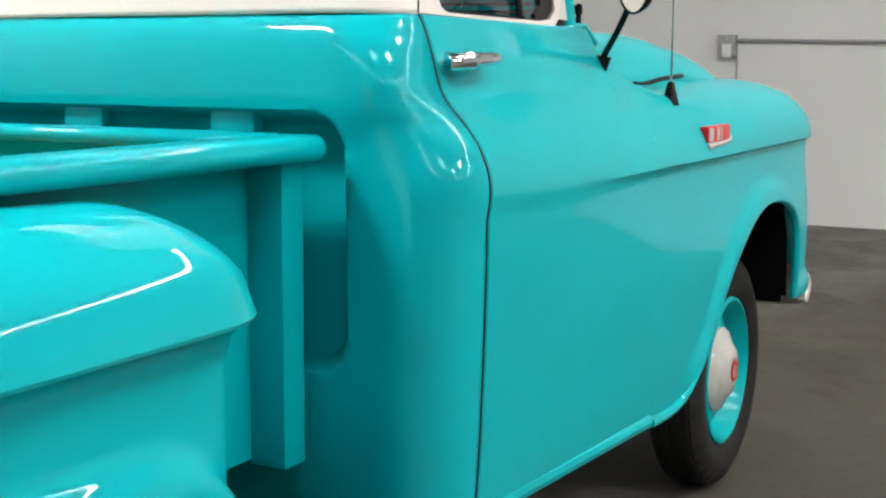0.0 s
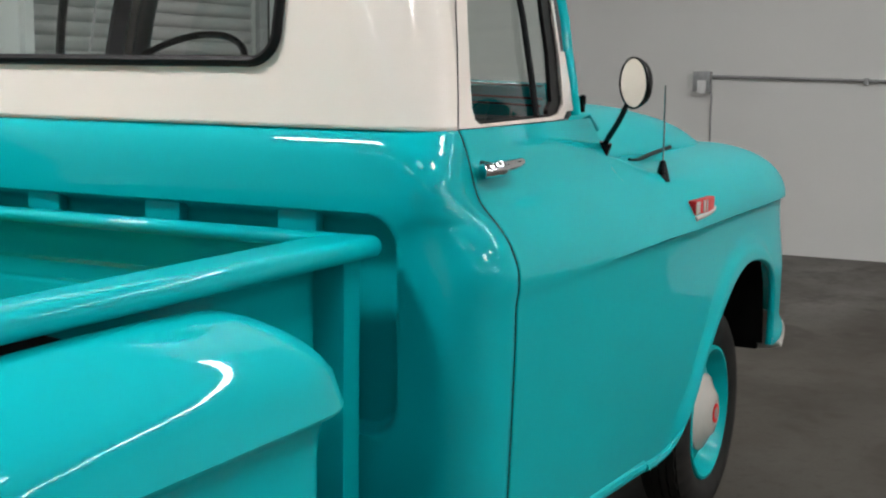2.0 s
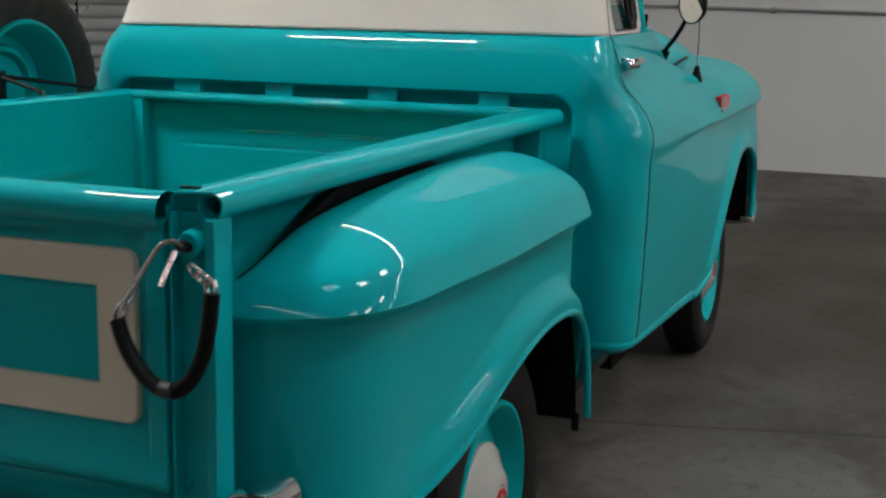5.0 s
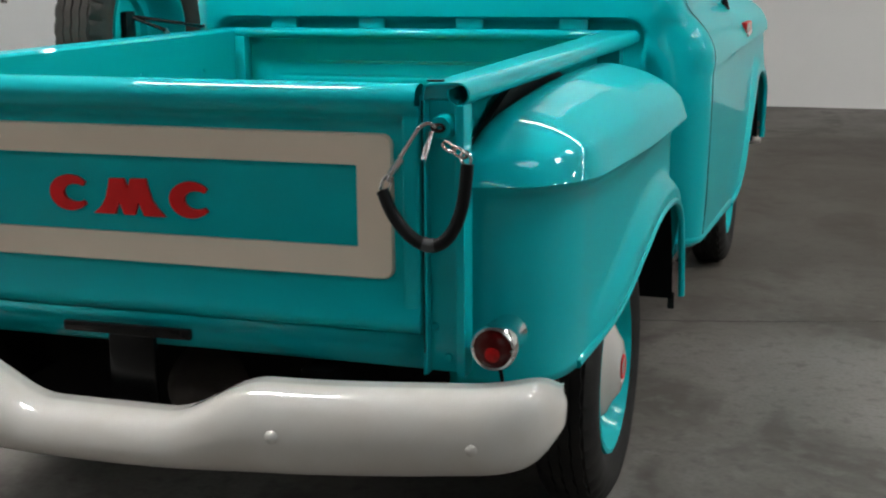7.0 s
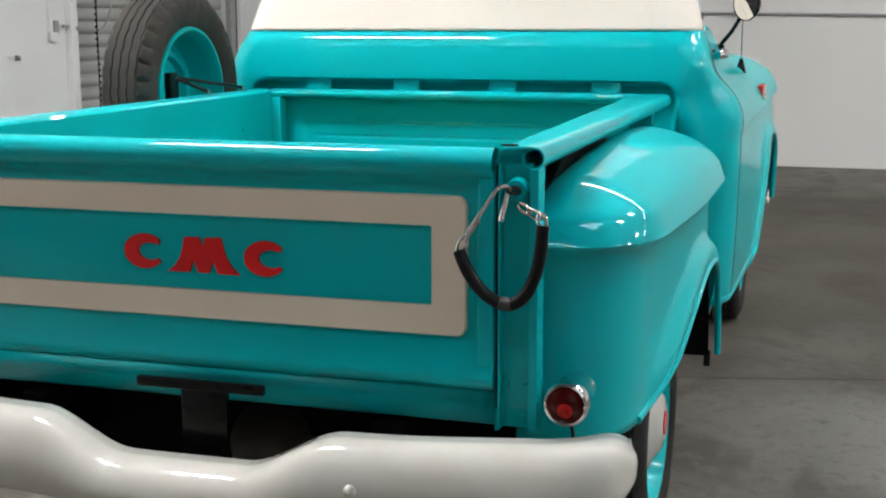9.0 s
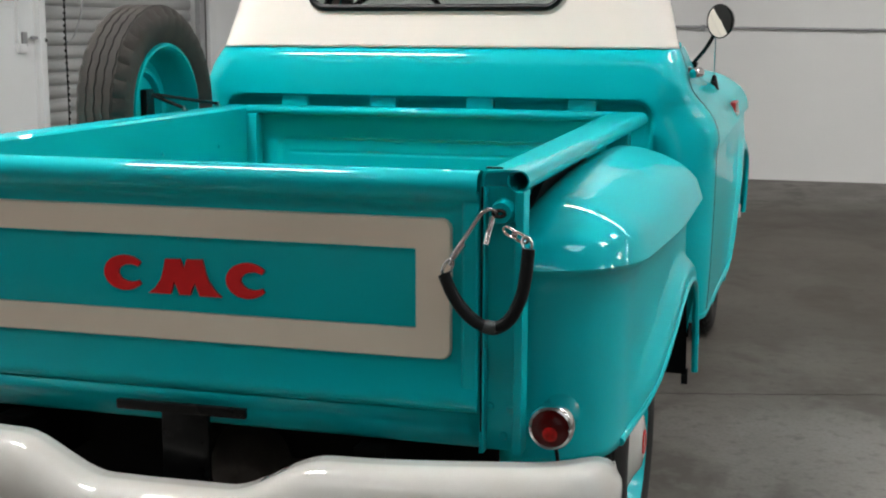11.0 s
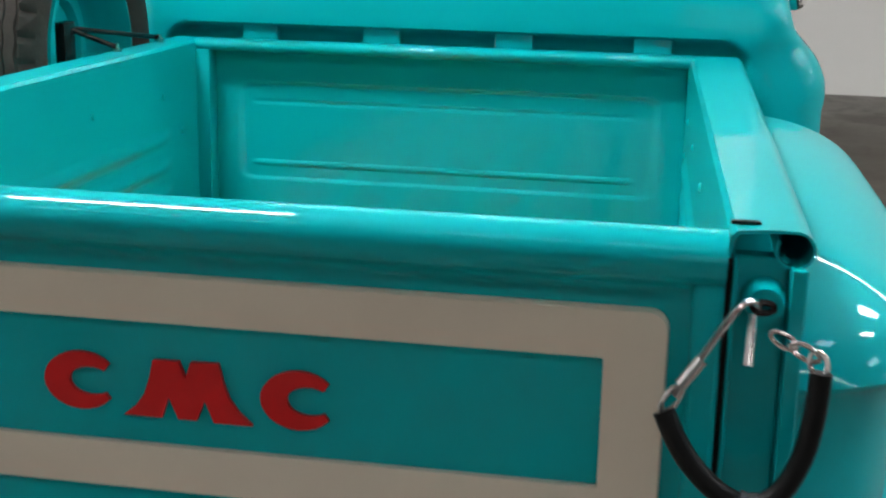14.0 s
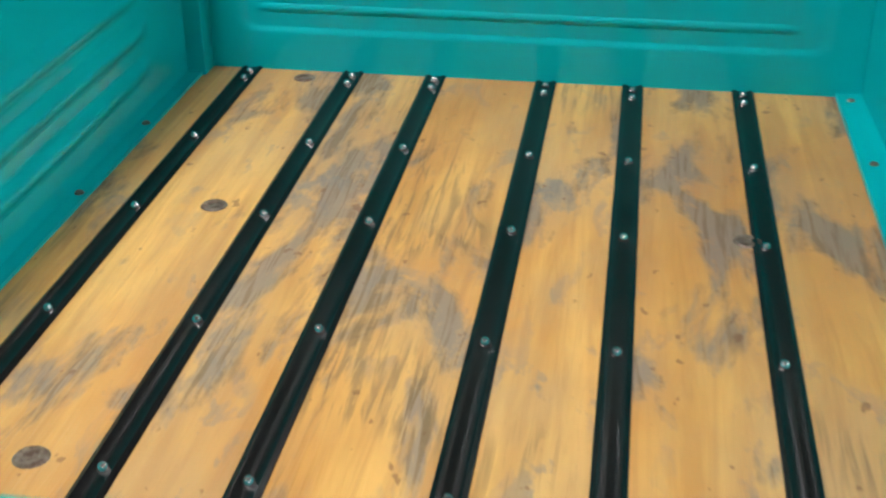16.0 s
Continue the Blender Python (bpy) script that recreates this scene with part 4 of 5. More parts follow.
def build_rear_fender(sign):
    """A bulbous step-side fender: dome, crease, skirt and rolled arch."""
    y0, y1, x0, xo = 0.075, 1.475, 0.665, 0.978
    cr, cf = 0.27, 0.17
    path = [(x0, y0)]
    for k in range(25):
        a = math.pi / 2 * k / 24
        path.append((xo - cr + cr * math.sin(a) ** (2 / 2.4), y0 + cr - cr * math.cos(a) ** (2 / 2.4)))
    for y in steps(y0 + cr, y1 - cf, 60)[1:-1]:
        path.append((xo, y))
    for k in range(19):
        a = math.pi / 2 * k / 18
        path.append((xo - cf + cf * math.cos(a) ** (2 / 2.4), y1 - cf + cf * math.sin(a) ** (2 / 2.4)))
    path.append((x0, y1))
    rows = []
    path = [(x - fender_taper(y) * min((x - x0) / 0.2, 1), y) for x, y in path]
    for x, y in path:
        sy = min(max(y, 0.42), 1.27)
        row = []
        rear = max(sy - y, 0) / max(math.hypot(x - x0, y - sy), 0.01)
        for s in [u ** 1.25 for u in steps(0, 1, 22)]:
            px, py = x0 + (x - x0) * s, sy + (y - sy) * s
            z = 1.018 + fender_rise(py) * max(1 - s ** (2.35 + 0.3 * rear), 0) ** (1 / 1.95) + 0.034 * rear * s ** 8 * (1 - s ** 8)
            row.append((px, py, z - (0.05 + 0.045 * (1 - ease((py - 0.1) / 0.35))) * max(1 - (px - x0) / 0.105, 0) ** 2 * (1 - s ** 4)))
        side = y0 + 0.1 < y < y1 - 0.03 and x > x0 + 0.15
        zb = 0.60 if y < 0.7 else 0.475
        if side:
            zb = arch_rear(y)
        cx, cy = x0, sy
        dx, dy = x - cx, y - cy
        ln = math.hypot(dx, dy) or 1
        hgt = 1.012 - zb
        for t, inset in ((0.0, 0.003), (0.02, 0.018), (0.06, 0.034), (0.13, 0.042), (0.22, 0.044), (0.32, 0.044), (0.42, 0.044), (0.52, 0.044), (0.6, 0.044), (0.68, 0.044),
                         (0.75, 0.044), (0.81, 0.044), (0.86, 0.044), (0.91, 0.044), (0.96, 0.044), (1.0, 0.044)):
            z = 1.012 - hgt * t
            inset += 0.008 * ease(t / 0.9) * (1 - ease((y - 0.35) / 0.6))
            if side:
                inset -= 0.034 * (1 - ease((z - zb - 0.035) / 0.055)) * ease((y - 0.3) / 0.3)
            row.append((x - inset * dx / ln, y - inset * dy / ln, z))
        rows.append(row)
    bm = grid(rows)
    fender = part("rear_fender", bm if sign > 0 else mirrored(bm), TEAL, TRUCK, "bulging teal rear fender with a crease all round", thick=0.004, smooth=38)
    # black strip shaped to stand for the deep shade under the rail
    rows = []
    for y in steps(0.2, 1.24, 40):
        low = 1.018 + fender_rise(y) - 0.075
        high = low + max(1.177 - low, 0.0) * min(ease((y - 0.19) / 0.5), ease((1.26 - y) / 0.3))
        rows.append([(0.664, y, low - 0.02), (0.684, y, low - 0.02), (0.686, y, (low + high) / 2), (0.680, y, high), (0.664, y, high + 0.001)])
    bm = grid(rows, close=True)
    part("fender_shade", bm if sign > 0 else mirrored(bm), GASKET, fender, "black strip standing in for the deep shade between fender and bed side")
    lip = [(xo - fender_taper(y) - 0.014 - 0.030 * (1 - ease((y - 0.3) / 0.3)) - 0.008 * (1 - ease((y - 0.35) / 0.6)), y, arch_rear(y) + 0.004) for y in steps(0.30, 1.38, 50)]
    lip += [(xo - 0.014, y, z + 0.004) for y, z in REAR_ARCH[-4:]]
    bm = tube(lip, 0.010, 8)
    part("arch_lip", bm if sign > 0 else mirrored(bm), TEAL, fender)
    pts = [(y, arch_rear(y) + 0.003) for y in steps(0.5, 1.33, 24)] + [(y - 0.022, z) for y, z in REAR_ARCH[-4:]]
    bm = grid([[(x, y, z) for y, z in pts] for x in (0.94, 0.66)])
    part("wheel_well", bm if sign > 0 else mirrored(bm), UNDER, fender, "black wheel well")
    bm = box(0.664, 0.670, 0.12, 1.44, 0.45, 1.0)
    part("inner_liner", bm if sign > 0 else mirrored(bm), UNDER, fender, smooth=0)
    if sign > 0:
        part("mud_flap", box(0.925, 0.945, 1.425, 1.435, 0.44, 0.49, bevel=0.003), GASKET, fender, "torn black rubber strip")


def build_bed():
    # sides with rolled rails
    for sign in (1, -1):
        def section(xi):
            cx, cz = 0.727, 1.202
            out = [(xi, 0.655), (xi, 1.19), (xi + 0.003, 1.214), (xi + 0.010, 1.221), (xi + 0.04, 1.2235), (0.70, 1.224)]
            out += [(cx + 0.022 * math.sin(a), cz + 0.022 * math.cos(a)) for a in steps(0, math.radians(300), 18)]
            out += [(cx + 0.019 * math.sin(a), cz + 0.019 * math.cos(a)) for a in steps(0, math.radians(300), 18)][::-1]
            return out + [(0.70, 1.220), (xi + 0.04, 1.2195), (xi + 0.013, 1.217), (xi + 0.008, 1.211), (xi + 0.005, 1.19), (xi + 0.005, 0.655)]
        xa, xb = (0.654, 0.616) if sign > 0 else (0.650, 0.658)

        def wall_x(y):
            return xa + (xb - xa) * y / 1.885
        bm = grid([[(x, y, z) for x, z in section(wall_x(y))] for y in (0.012, 1.885)], close=True)
        for k in range(2):
            bm.verts.ensure_lookup_table()
            n = len(section(0.6))
            bm.faces.new(bm.verts[k * n:(k + 1) * n])
        side = part("bed_side", bm if sign > 0 else mirrored(bm), TEAL, TRUCK, "teal bed side with a rolled top rail", smooth=30)
        # pressed ribs on the inner face
        for z in (0.86, 0.93, 1.0):
            rows = []
            for y in [0.10, 0.12, 0.15, 0.2] + steps(0.3, 1.5, 8) + [1.56, 1.60, 1.63, 1.65]:
                e = min(ease((y - 0.10) / 0.08), ease((1.65 - y) / 0.08))
                rows.append([(wall_x(y) - 0.0005 - 0.011 * e * math.cos(a) ** 2 * (1 if abs(a) < 1.57 else 0), y, z + 0.026 * a / (math.pi / 2)) for a in steps(-math.pi / 2, math.pi / 2, 12)])
            bm = grid(rows)
            part("rib", bm if sign > 0 else mirrored(bm), TEAL, side, "soft pressed rib")
        for y, z in ((0.35, 1.13), (0.75, 1.12), (1.2, 1.11), (1.6, 1.10), (0.2, 0.92), (1.72, 1.0)):
            bm = revolve([(0.0002, -0.005), (0.005, -0.0045), (0.009, 0.0)], (wall_x(y), y, z), "x", 10)
            part("rivet", bm if sign > 0 else mirrored(bm), TEAL, side)
        x0 = 0.57 if sign > 0 else 0.628
        bm = grid([[(x0, y, 0.762), (wall_x(y) + 0.001, y, 0.762), (wall_x(y) + 0.001, y, 0.779), (x0, y, 0.779)] for y in (0.03, 1.888)], close=True)
        part("floor_angle", bm if sign > 0 else mirrored(bm), TEAL, side, "teal angle along the bed floor", smooth=0)
        for y in (0.35, 0.65, 0.95, 1.263, 1.557, 1.85):
            bm = revolve([(0.0002, 0.004), (0.006, 0.0035), (0.008, 0.0)], (x0 + (0.023 if sign > 0 else 0.013), y, 0.779), "z", 10)
            part("angle_bolt", bm if sign > 0 else mirrored(bm), RUST, side)
        # no slot is cut; a black piece draws its shade
        bm = box(0.657, 0.69, 0.038, 0.048, 1.2225, 1.2262)
        part("rail_notch_shade", bm if sign > 0 else mirrored(bm), GASKET, side, "black piece laid on the rail's end for the shade of a slot", smooth=0)
        # stake pockets
        bm = box(0.6615, 0.7235, 0.027, 0.055, 0.66, 1.19)
        post = part("rear_post", bm if sign > 0 else mirrored(bm), TEAL, side, "teal rear corner post with raised edges", smooth=0, bevel=0.003)
        for x0, x1, z1 in ((0.6615, 0.6665, 1.192), (0.724, 0.742, 1.184)):
            bm = box(x0, x1, -0.002, 0.0268 if x0 < 0.7 else 0.05, 0.66, z1)
            part("post_edge", bm if sign > 0 else mirrored(bm), TEAL, post, smooth=0, bevel=0.002)
        bm = box(0.622, 0.695, 1.832, 1.895, 0.645, 1.198, bevel=0.004)
        part("front_post", bm if sign > 0 else mirrored(bm), TEAL, side, "teal stake pocket")
        # black strip set into the gap to draw its shade
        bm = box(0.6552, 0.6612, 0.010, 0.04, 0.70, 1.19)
        part("gate_gap_shade", bm if sign > 0 else mirrored(bm), GASKET, side, "black strip drawn for the shade in the gap beside the tailgate", smooth=0)
    # front panel of the bed with pressed beads
    rows = []
    for z in steps(0.76, 1.2, 200):
        row = []
        for x in steps(-0.66, 0.62, 130):
            d = 0.0
            q = 0.035 - math.hypot(max(abs(x + 0.005) - 0.522, 0), max(abs(z - 0.9815) - 0.1015, 0))
            d += 0.005 * ease(q / 0.014)
            for zz, rise in ((0.895, 0.0035), (1.06, -0.002)):
                r = math.hypot(max(abs(x + 0.014) - 0.495, 0), z - zz)
                d -= rise * max(1 - (r / 0.008) ** 2, 0)
            row.append((x, 1.889 + d, z))
        rows.append(row)
    front = part("bed_front_panel", grid(rows), TEAL, TRUCK, "teal pressed front panel of the bed", smooth=60, thick=0.003)
    prof = [(1.889, 1.19), (1.862, 1.192), (1.842, 1.198), (1.836, 1.208), (1.840, 1.219), (1.852, 1.225), (1.868, 1.226), (1.882, 1.22), (1.888, 1.208), (1.882, 1.195)]
    part("front_rail", grid([[(x, y, z) for y, z in prof] for x in (-0.665, 0.66)]), TEAL, front, smooth=60, thick=0.003)
    # floor
    floor = part("bed_floor", box(-0.64, 0.61, 0.02, 1.885, 0.727, 0.754), UNDER, TRUCK, "dark bed floor under the planks", smooth=0)
    strips = [-0.544, -0.341, -0.179, 0.034, 0.198, 0.401]
    edges = [-0.634] + strips + [0.57]
    for i in range(7):
        a = edges[i] + (0.017 if i else 0)
        b = edges[i + 1] - (0.017 if i < 6 else 0)
        part("plank", box(a, b, 0.03, 1.888, 0.754, 0.772, bevel=0.002), WOODS, floor, smooth=0)
    for x in strips:
        s = part("strip", extruded([(x - 0.02, 0.770), (x - 0.02, 0.774), (x - 0.014, 0.7775), (x - 0.009, 0.774), (x + 0.009, 0.774), (x + 0.014, 0.7775), (x + 0.02, 0.774), (x + 0.02, 0.770)], 0.03, 1.889),
                 BLACK, floor, "glossy black bed strip")
        for y in (0.10, 0.33, 0.608, 0.925, 1.243, 1.527, 1.825, 1.868):
            part("bolt", revolve([(0.0001, 0.0055), (0.0042, 0.0046), (0.007, 0.0012), (0.0074, -0.002)], (x, y, 0.7745), "z", 12), STEEL, s)
    for x, y in ((-0.425, 1.263), (-0.426, 0.616), (-0.428, 1.841), (0.375, 1.258), (0.37, 0.60)):
        part("plank_bolt", revolve([(0.0001, 0.001), (0.008, 0.001), (0.010, 0.003), (0.018, 0.003), (0.021, 0.0)], (x, y, 0.7725), "z", 16), RUST, floor, "worn countersunk bolt")
    # tailgate
    rows = []
    prof = [(0.042, 0.735), (0.016, 0.7355), (0.006, 0.738), (-0.005, 0.742), (-0.011, 0.747), (-0.0148, 0.754), (-0.0155, 0.762), (-0.0135, 0.772), (-0.0095, 0.782), (-0.0035, 0.796), (0.003, 0.811), (0.0085, 0.824), (0.0120, 0.833),
            (0.014, 0.842), (0.014, 1.142), (0.012, 1.150), (0.006, 1.156), (-0.006, 1.162), (-0.017, 1.169), (-0.0235, 1.179), (-0.0255, 1.191), (-0.0235, 1.203), (-0.017, 1.2125),
            (-0.007, 1.2190), (0.006, 1.222), (0.019, 1.2205), (0.029, 1.2145), (0.036, 1.206), (0.039, 1.194), (0.042, 0.735)]
    gate = part("tailgate", grid([[(x, y, z) for y, z in prof] for x in (-0.654, -0.60, 0.0, 0.60, 0.654)]), TEAL, TRUCK, "closed teal tailgate with a beige border", smooth=45)
    for s in (-1, 1):
        part("end_cap", extruded([(s * 0.62, 0.74), (s * 0.654, 0.74), (s * 0.654, 1.18), (s * 0.62, 1.18)], -0.006, 0.02), TEAL, gate, smooth=0, bevel=0.006)
        part("end_plate", box(min(s * 0.6535, s * 0.6545), max(s * 0.6535, s * 0.6545), 0.004, 0.038, 0.735, 1.20), TEAL, gate, smooth=0)
    o, i2 = rounded_rect(-0.597, 0.597, 0.843, 1.126, 0.022), rounded_rect(-0.525, 0.525, 0.904, 1.065, 0.004)
    bm = grid([[(x, 0.0135, z) for x, z in i2], [(x, 0.003, z) for x, z in i2], [(x * 0.996, 0.001, 0.9845 + (z - 0.9845) * 0.98) for x, z in o], [(x, 0.006, z) for x, z in o], [(x, 0.0138, z) for x, z in o]], close=True)
    part("border", bm, BORDER, gate, "raised beige border", smooth=30)
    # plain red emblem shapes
    def emblem(name, outer):
        bm = bmesh.new()
        f = bm.faces.new([bm.verts.new((x, 0.0135, z)) for x, z in outer])
        r = bmesh.ops.extrude_face_region(bm, geom=[f])
        bmesh.ops.translate(bm, verts=[v for v in r["geom"] if isinstance(v, bmesh.types.BMVert)], vec=(0, -0.007, 0))
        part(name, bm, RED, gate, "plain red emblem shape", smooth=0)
    def crescent(cx, cz):
        pts = [(cx + 0.048 * math.cos(a), cz + 0.0375 * math.sin(a)) for a in steps(math.radians(38), math.radians(322), 22)]
        pts += [(cx + 0.014 + 0.029 * math.cos(a), cz + 0.019 * math.sin(a)) for a in steps(math.radians(308), math.radians(52), 16)]
        return pts
    emblem("emblem", crescent(-0.119, 0.981))
    emblem("emblem", [(-0.063, 0.941), (-0.047, 0.954), (-0.035, 0.971), (-0.028, 0.992), (-0.023, 1.015), (0.010, 1.016), (0.0184, 0.994), (0.026, 1.016), (0.061, 1.017), (0.067, 0.992),
                      (0.074, 0.972), (0.086, 0.955), (0.103, 0.940), (0.054, 0.940), (0.043, 0.968), (0.032, 0.941), (0.008, 0.941), (-0.004, 0.969), (-0.013, 0.941)])
    emblem("emblem", crescent(0.162, 0.978))
    # sill under the tailgate
    rows = [[(x, y, z) for y, z in ((0.06, 0.7345), (0.020, 0.7345), (0.016, 0.731), (0.046, 0.660), (0.054, 0.653), (0.076, 0.654))] for x in (-0.66, 0.66)]
    part("rear_sill", grid(rows), TEAL, TRUCK, "teal rear cross sill", smooth=30, thick=0.004)
    for x, z in ((0.672, 0.75), (0.715, 0.745), (0.70, 0.69), (0.715, 1.13)):
        part("post_bolt", revolve([(0.0002, -0.006), (0.007, -0.005), (0.009, 0.0)], (x, 0.0272, z), "y", 10), TEAL, TRUCK)


def build_wheel(x, y, z, mat, sign=1, cap_on=True, name="wheel", size=1.0):
    """A tyre with tread, a teal steel rim and a cream hubcap."""
    hub = new(name)
    hub.parent = TRUCK
    hub["label"] = "teal steel wheel with a black tyre"
    r0 = 0.37
    w = 0.085
    prof = [(0.235, -w * 0.75), (0.25, -w * 0.86), (0.29, -w * 1.02), (0.33, -w * 0.98), (0.352, -w * 0.86), (0.366, -w * 0.72)]
    for a in (-0.5, -0.17, 0.17, 0.5):
        prof += [(r0, w * (a - 0.16)), (r0, w * (a + 0.12)), (r0 - 0.006, w * (a + 0.128)), (r0 - 0.006, w * (a + 0.16))]
    prof += [(0.366, w * 0.72), (0.352, w * 0.86), (0.33, w * 0.98), (0.29, w * 1.02), (0.25, w * 0.86), (0.235, w * 0.75)]
    prof = [(r * size, o) for r, o in prof]
    m = len(prof)

    def wave(i, j, r, o):
        if 6 <= i < m - 6:
            o += 0.0018 * (1 if j % 4 < 2 else -1)
        if i in (4, 5, m - 6, m - 5) and j % 4 == 0:
            r -= 0.007 if cap_on else 0.014
        return r, o
    part("tyre", revolve(prof, (x, y, z), "x", 144, wave=wave), mat, hub, "black tyre with a ribbed tread", smooth=28)
    s = sign
    rim = [(0.24, s * 0.062), (0.236, s * 0.074), (0.226, s * 0.076), (0.218, s * 0.064), (0.205, s * 0.03), (0.195, s * 0.012), (0.17, s * 0.02), (0.15, s * 0.034), (0.10, s * 0.036), (0.055, s * 0.034), (0.05, s * 0.02), (0.0002, s * 0.02)]
    if not cap_on:
        rim = [(0.24, s * 0.062), (0.236, s * 0.074), (0.226, s * 0.076), (0.218, s * 0.064), (0.21, s * 0.03), (0.20, s * -0.01), (0.185, s * -0.03), (0.16, s * -0.035), (0.15, s * -0.02), (0.135, s * -0.02), (0.125, s * -0.04), (0.09, s * -0.045), (0.0002, s * -0.045)]
    rim = [(r * size, o) for r, o in rim]
    part("rim", revolve(rim, (x, y, z), "x", 64), ENAMEL, hub, "teal steel rim")
    back = [(0.24, -s * 0.062), (0.23, -s * 0.07), (0.21, -s * 0.068), (0.19, s * -0.06), (0.0002, s * -0.06)]
    back = [(r * size, o) for r, o in back]
    part("rim_back", revolve(back, (x, y, z), "x", 48), UNDER if cap_on else ENAMEL, hub)
    if cap_on:
        capp = [(0.135, s * 0.034), (0.137, s * 0.046), (0.128, s * 0.056), (0.11, s * 0.062), (0.09, s * 0.074), (0.07, s * 0.088), (0.045, s * 0.093), (0.04, s * 0.09), (0.0002, s * 0.093)]
        c = part("hubcap", revolve(capp, (x, y, z), "x", 48), BUMPER, hub, "cream domed hubcap")
        part("hubcap_mark", revolve([(0.034, s * 0.092), (0.034, s * 0.0955), (0.028, s * 0.0965), (0.022, s * 0.0955)], (x, y, z), "x", 32), RED, c, "red hubcap emblem ring")
    return hub


def build_bumper():
    rows = []
    def top(x):
        a = abs(x - 0.045)
        return 0.588 + 0.076 * ease((a - 0.13) / 0.21) + 0.010 * ease((a - 0.40) / 0.4) + 0.012 * ease((a - 0.72) / 0.16)
    line = [(x, 0.0) for x in steps(0, 0.82, 40)] + [(0.82 + 0.125 * math.sin(a), a) for a in steps(0, math.pi / 2, 14)[1:]]
    line = [(-x, a) for x, a in line[:0:-1]] + line
    for x, a in line:
        zt = top(x)
        zb = 0.487 + 0.045 * (abs(x) / 0.95) ** 2
        y = -0.232 + 0.096 * x * x + 0.13 * (1 - math.cos(a))
        zm, hh = (zt + zb) / 2, (zt - zb) / 2
        hh *= 1 - 0.62 * math.sin(a) ** 5
        row = []
        for k in range(-10, 11):
            b = k / 10
            row.append((x - math.copysign(0.03 * (1 - math.cos(a)) * abs(b) ** 3, x), y - 0.006 + (0.075 * ((b + 0.25) / 1.25) ** 2 if b > -0.25 else 0.06 * ((-0.25 - b) / 0.75) ** 2) + 0.04 * max(abs(b) - 0.85, 0) / 0.15, zm + hh * math.sin(b * math.pi / 2)))
        rows.append(row)
    b = part("rear_bumper", grid(rows), BUMPER, TRUCK, "cream painted rear bumper with a dipped middle", thick=0.008, smooth=50)
    for x in (-0.804, -0.43, 0.43, 0.804):
        y = -0.232 + 0.096 * x * x
        part("bumper_bolt", revolve([(0.0002, -0.009), (0.008, -0.0075), (0.013, -0.003), (0.0145, 0.002)], (x, y, 0.582), "y", 16), BUMPER, b)
    for x in (-0.42, 0.42):
        part("bumper_bracket", box(x - 0.03, x + 0.03, -0.2, 0.3, 0.54, 0.6), UNDER, b)
    # tow bar plate with a drop leg
    h = part("hitch_bracket", box(-0.118, 0.176, -0.05, -0.035, 0.700, 0.722, bevel=0.003), BLACK, TRUCK, "black hitch bracket under the tailgate")
    part("hitch_leg", box(-0.016, 0.09, -0.045, -0.03, 0.48, 0.705, bevel=0.003), BLACK, h)


def build_underside():
    for x in (-0.42, 0.42):
        part("frame_rail", box(x - 0.035, x + 0.035, 0.02, 4.7, 0.5, 0.64, bevel=0.006), UNDER, TRUCK, "black frame rail", smooth=0)
    part("axle", tube([(-0.75, 1.055, 0.37), (0.75, 1.055, 0.37)], 0.05, 12), UNDER, TRUCK)
    part("axle", tube([(-0.75, 4.07, 0.37), (0.75, 4.07, 0.37)], 0.035, 12), UNDER, TRUCK)
    part("cross_member", box(-0.45, 0.45, 0.25, 0.33, 0.52, 0.66), UNDER, TRUCK, smooth=0)
    part("fuel_tank", box(-0.36, 0.36, 1.2, 1.8, 0.45, 0.65, bevel=0.03), UNDER, TRUCK)
    part("differential", revolve([(0.0002, -0.16), (0.07, -0.15), (0.12, -0.09), (0.135, 0.0), (0.12, 0.09), (0.06, 0.15), (0.0002, 0.16)], (-0.1, 1.055, 0.38), "y", 24), INTERIOR, TRUCK, "dull grey axle housing")
    # black plate added to hide the lit floor under the bed
    part("blackout_plate", box(-0.62, 0.62, 0.34, 0.355, 0.36, 0.66), UNDER, TRUCK, smooth=0)
    part("hitch_housing", revolve([(0.0002, -0.09), (0.05, -0.08), (0.085, -0.05), (0.10, 0.0), (0.10, 0.08)], (0.055, 0.25, 0.50), "y", 24), WORN, TRUCK, "dull grey round housing under the bed")
    part("under_tray", box(-0.6, 0.6, 0.06, 1.9, 0.66, 0.72), UNDER, TRUCK, smooth=0)
    part("cab_floor", box(-0.9, 0.9, 1.96, 3.3, 0.46, 0.5), UNDER, TRUCK, smooth=0)
    part("firewall", box(-0.72, 0.72, 3.04, 3.08, 0.48, 1.36), UNDER, TRUCK, smooth=0)
    part("running_board", box(0.66, 0.90, 1.48, 1.92, 0.50, 0.53, bevel=0.008), BLACK, TRUCK, "black side step")


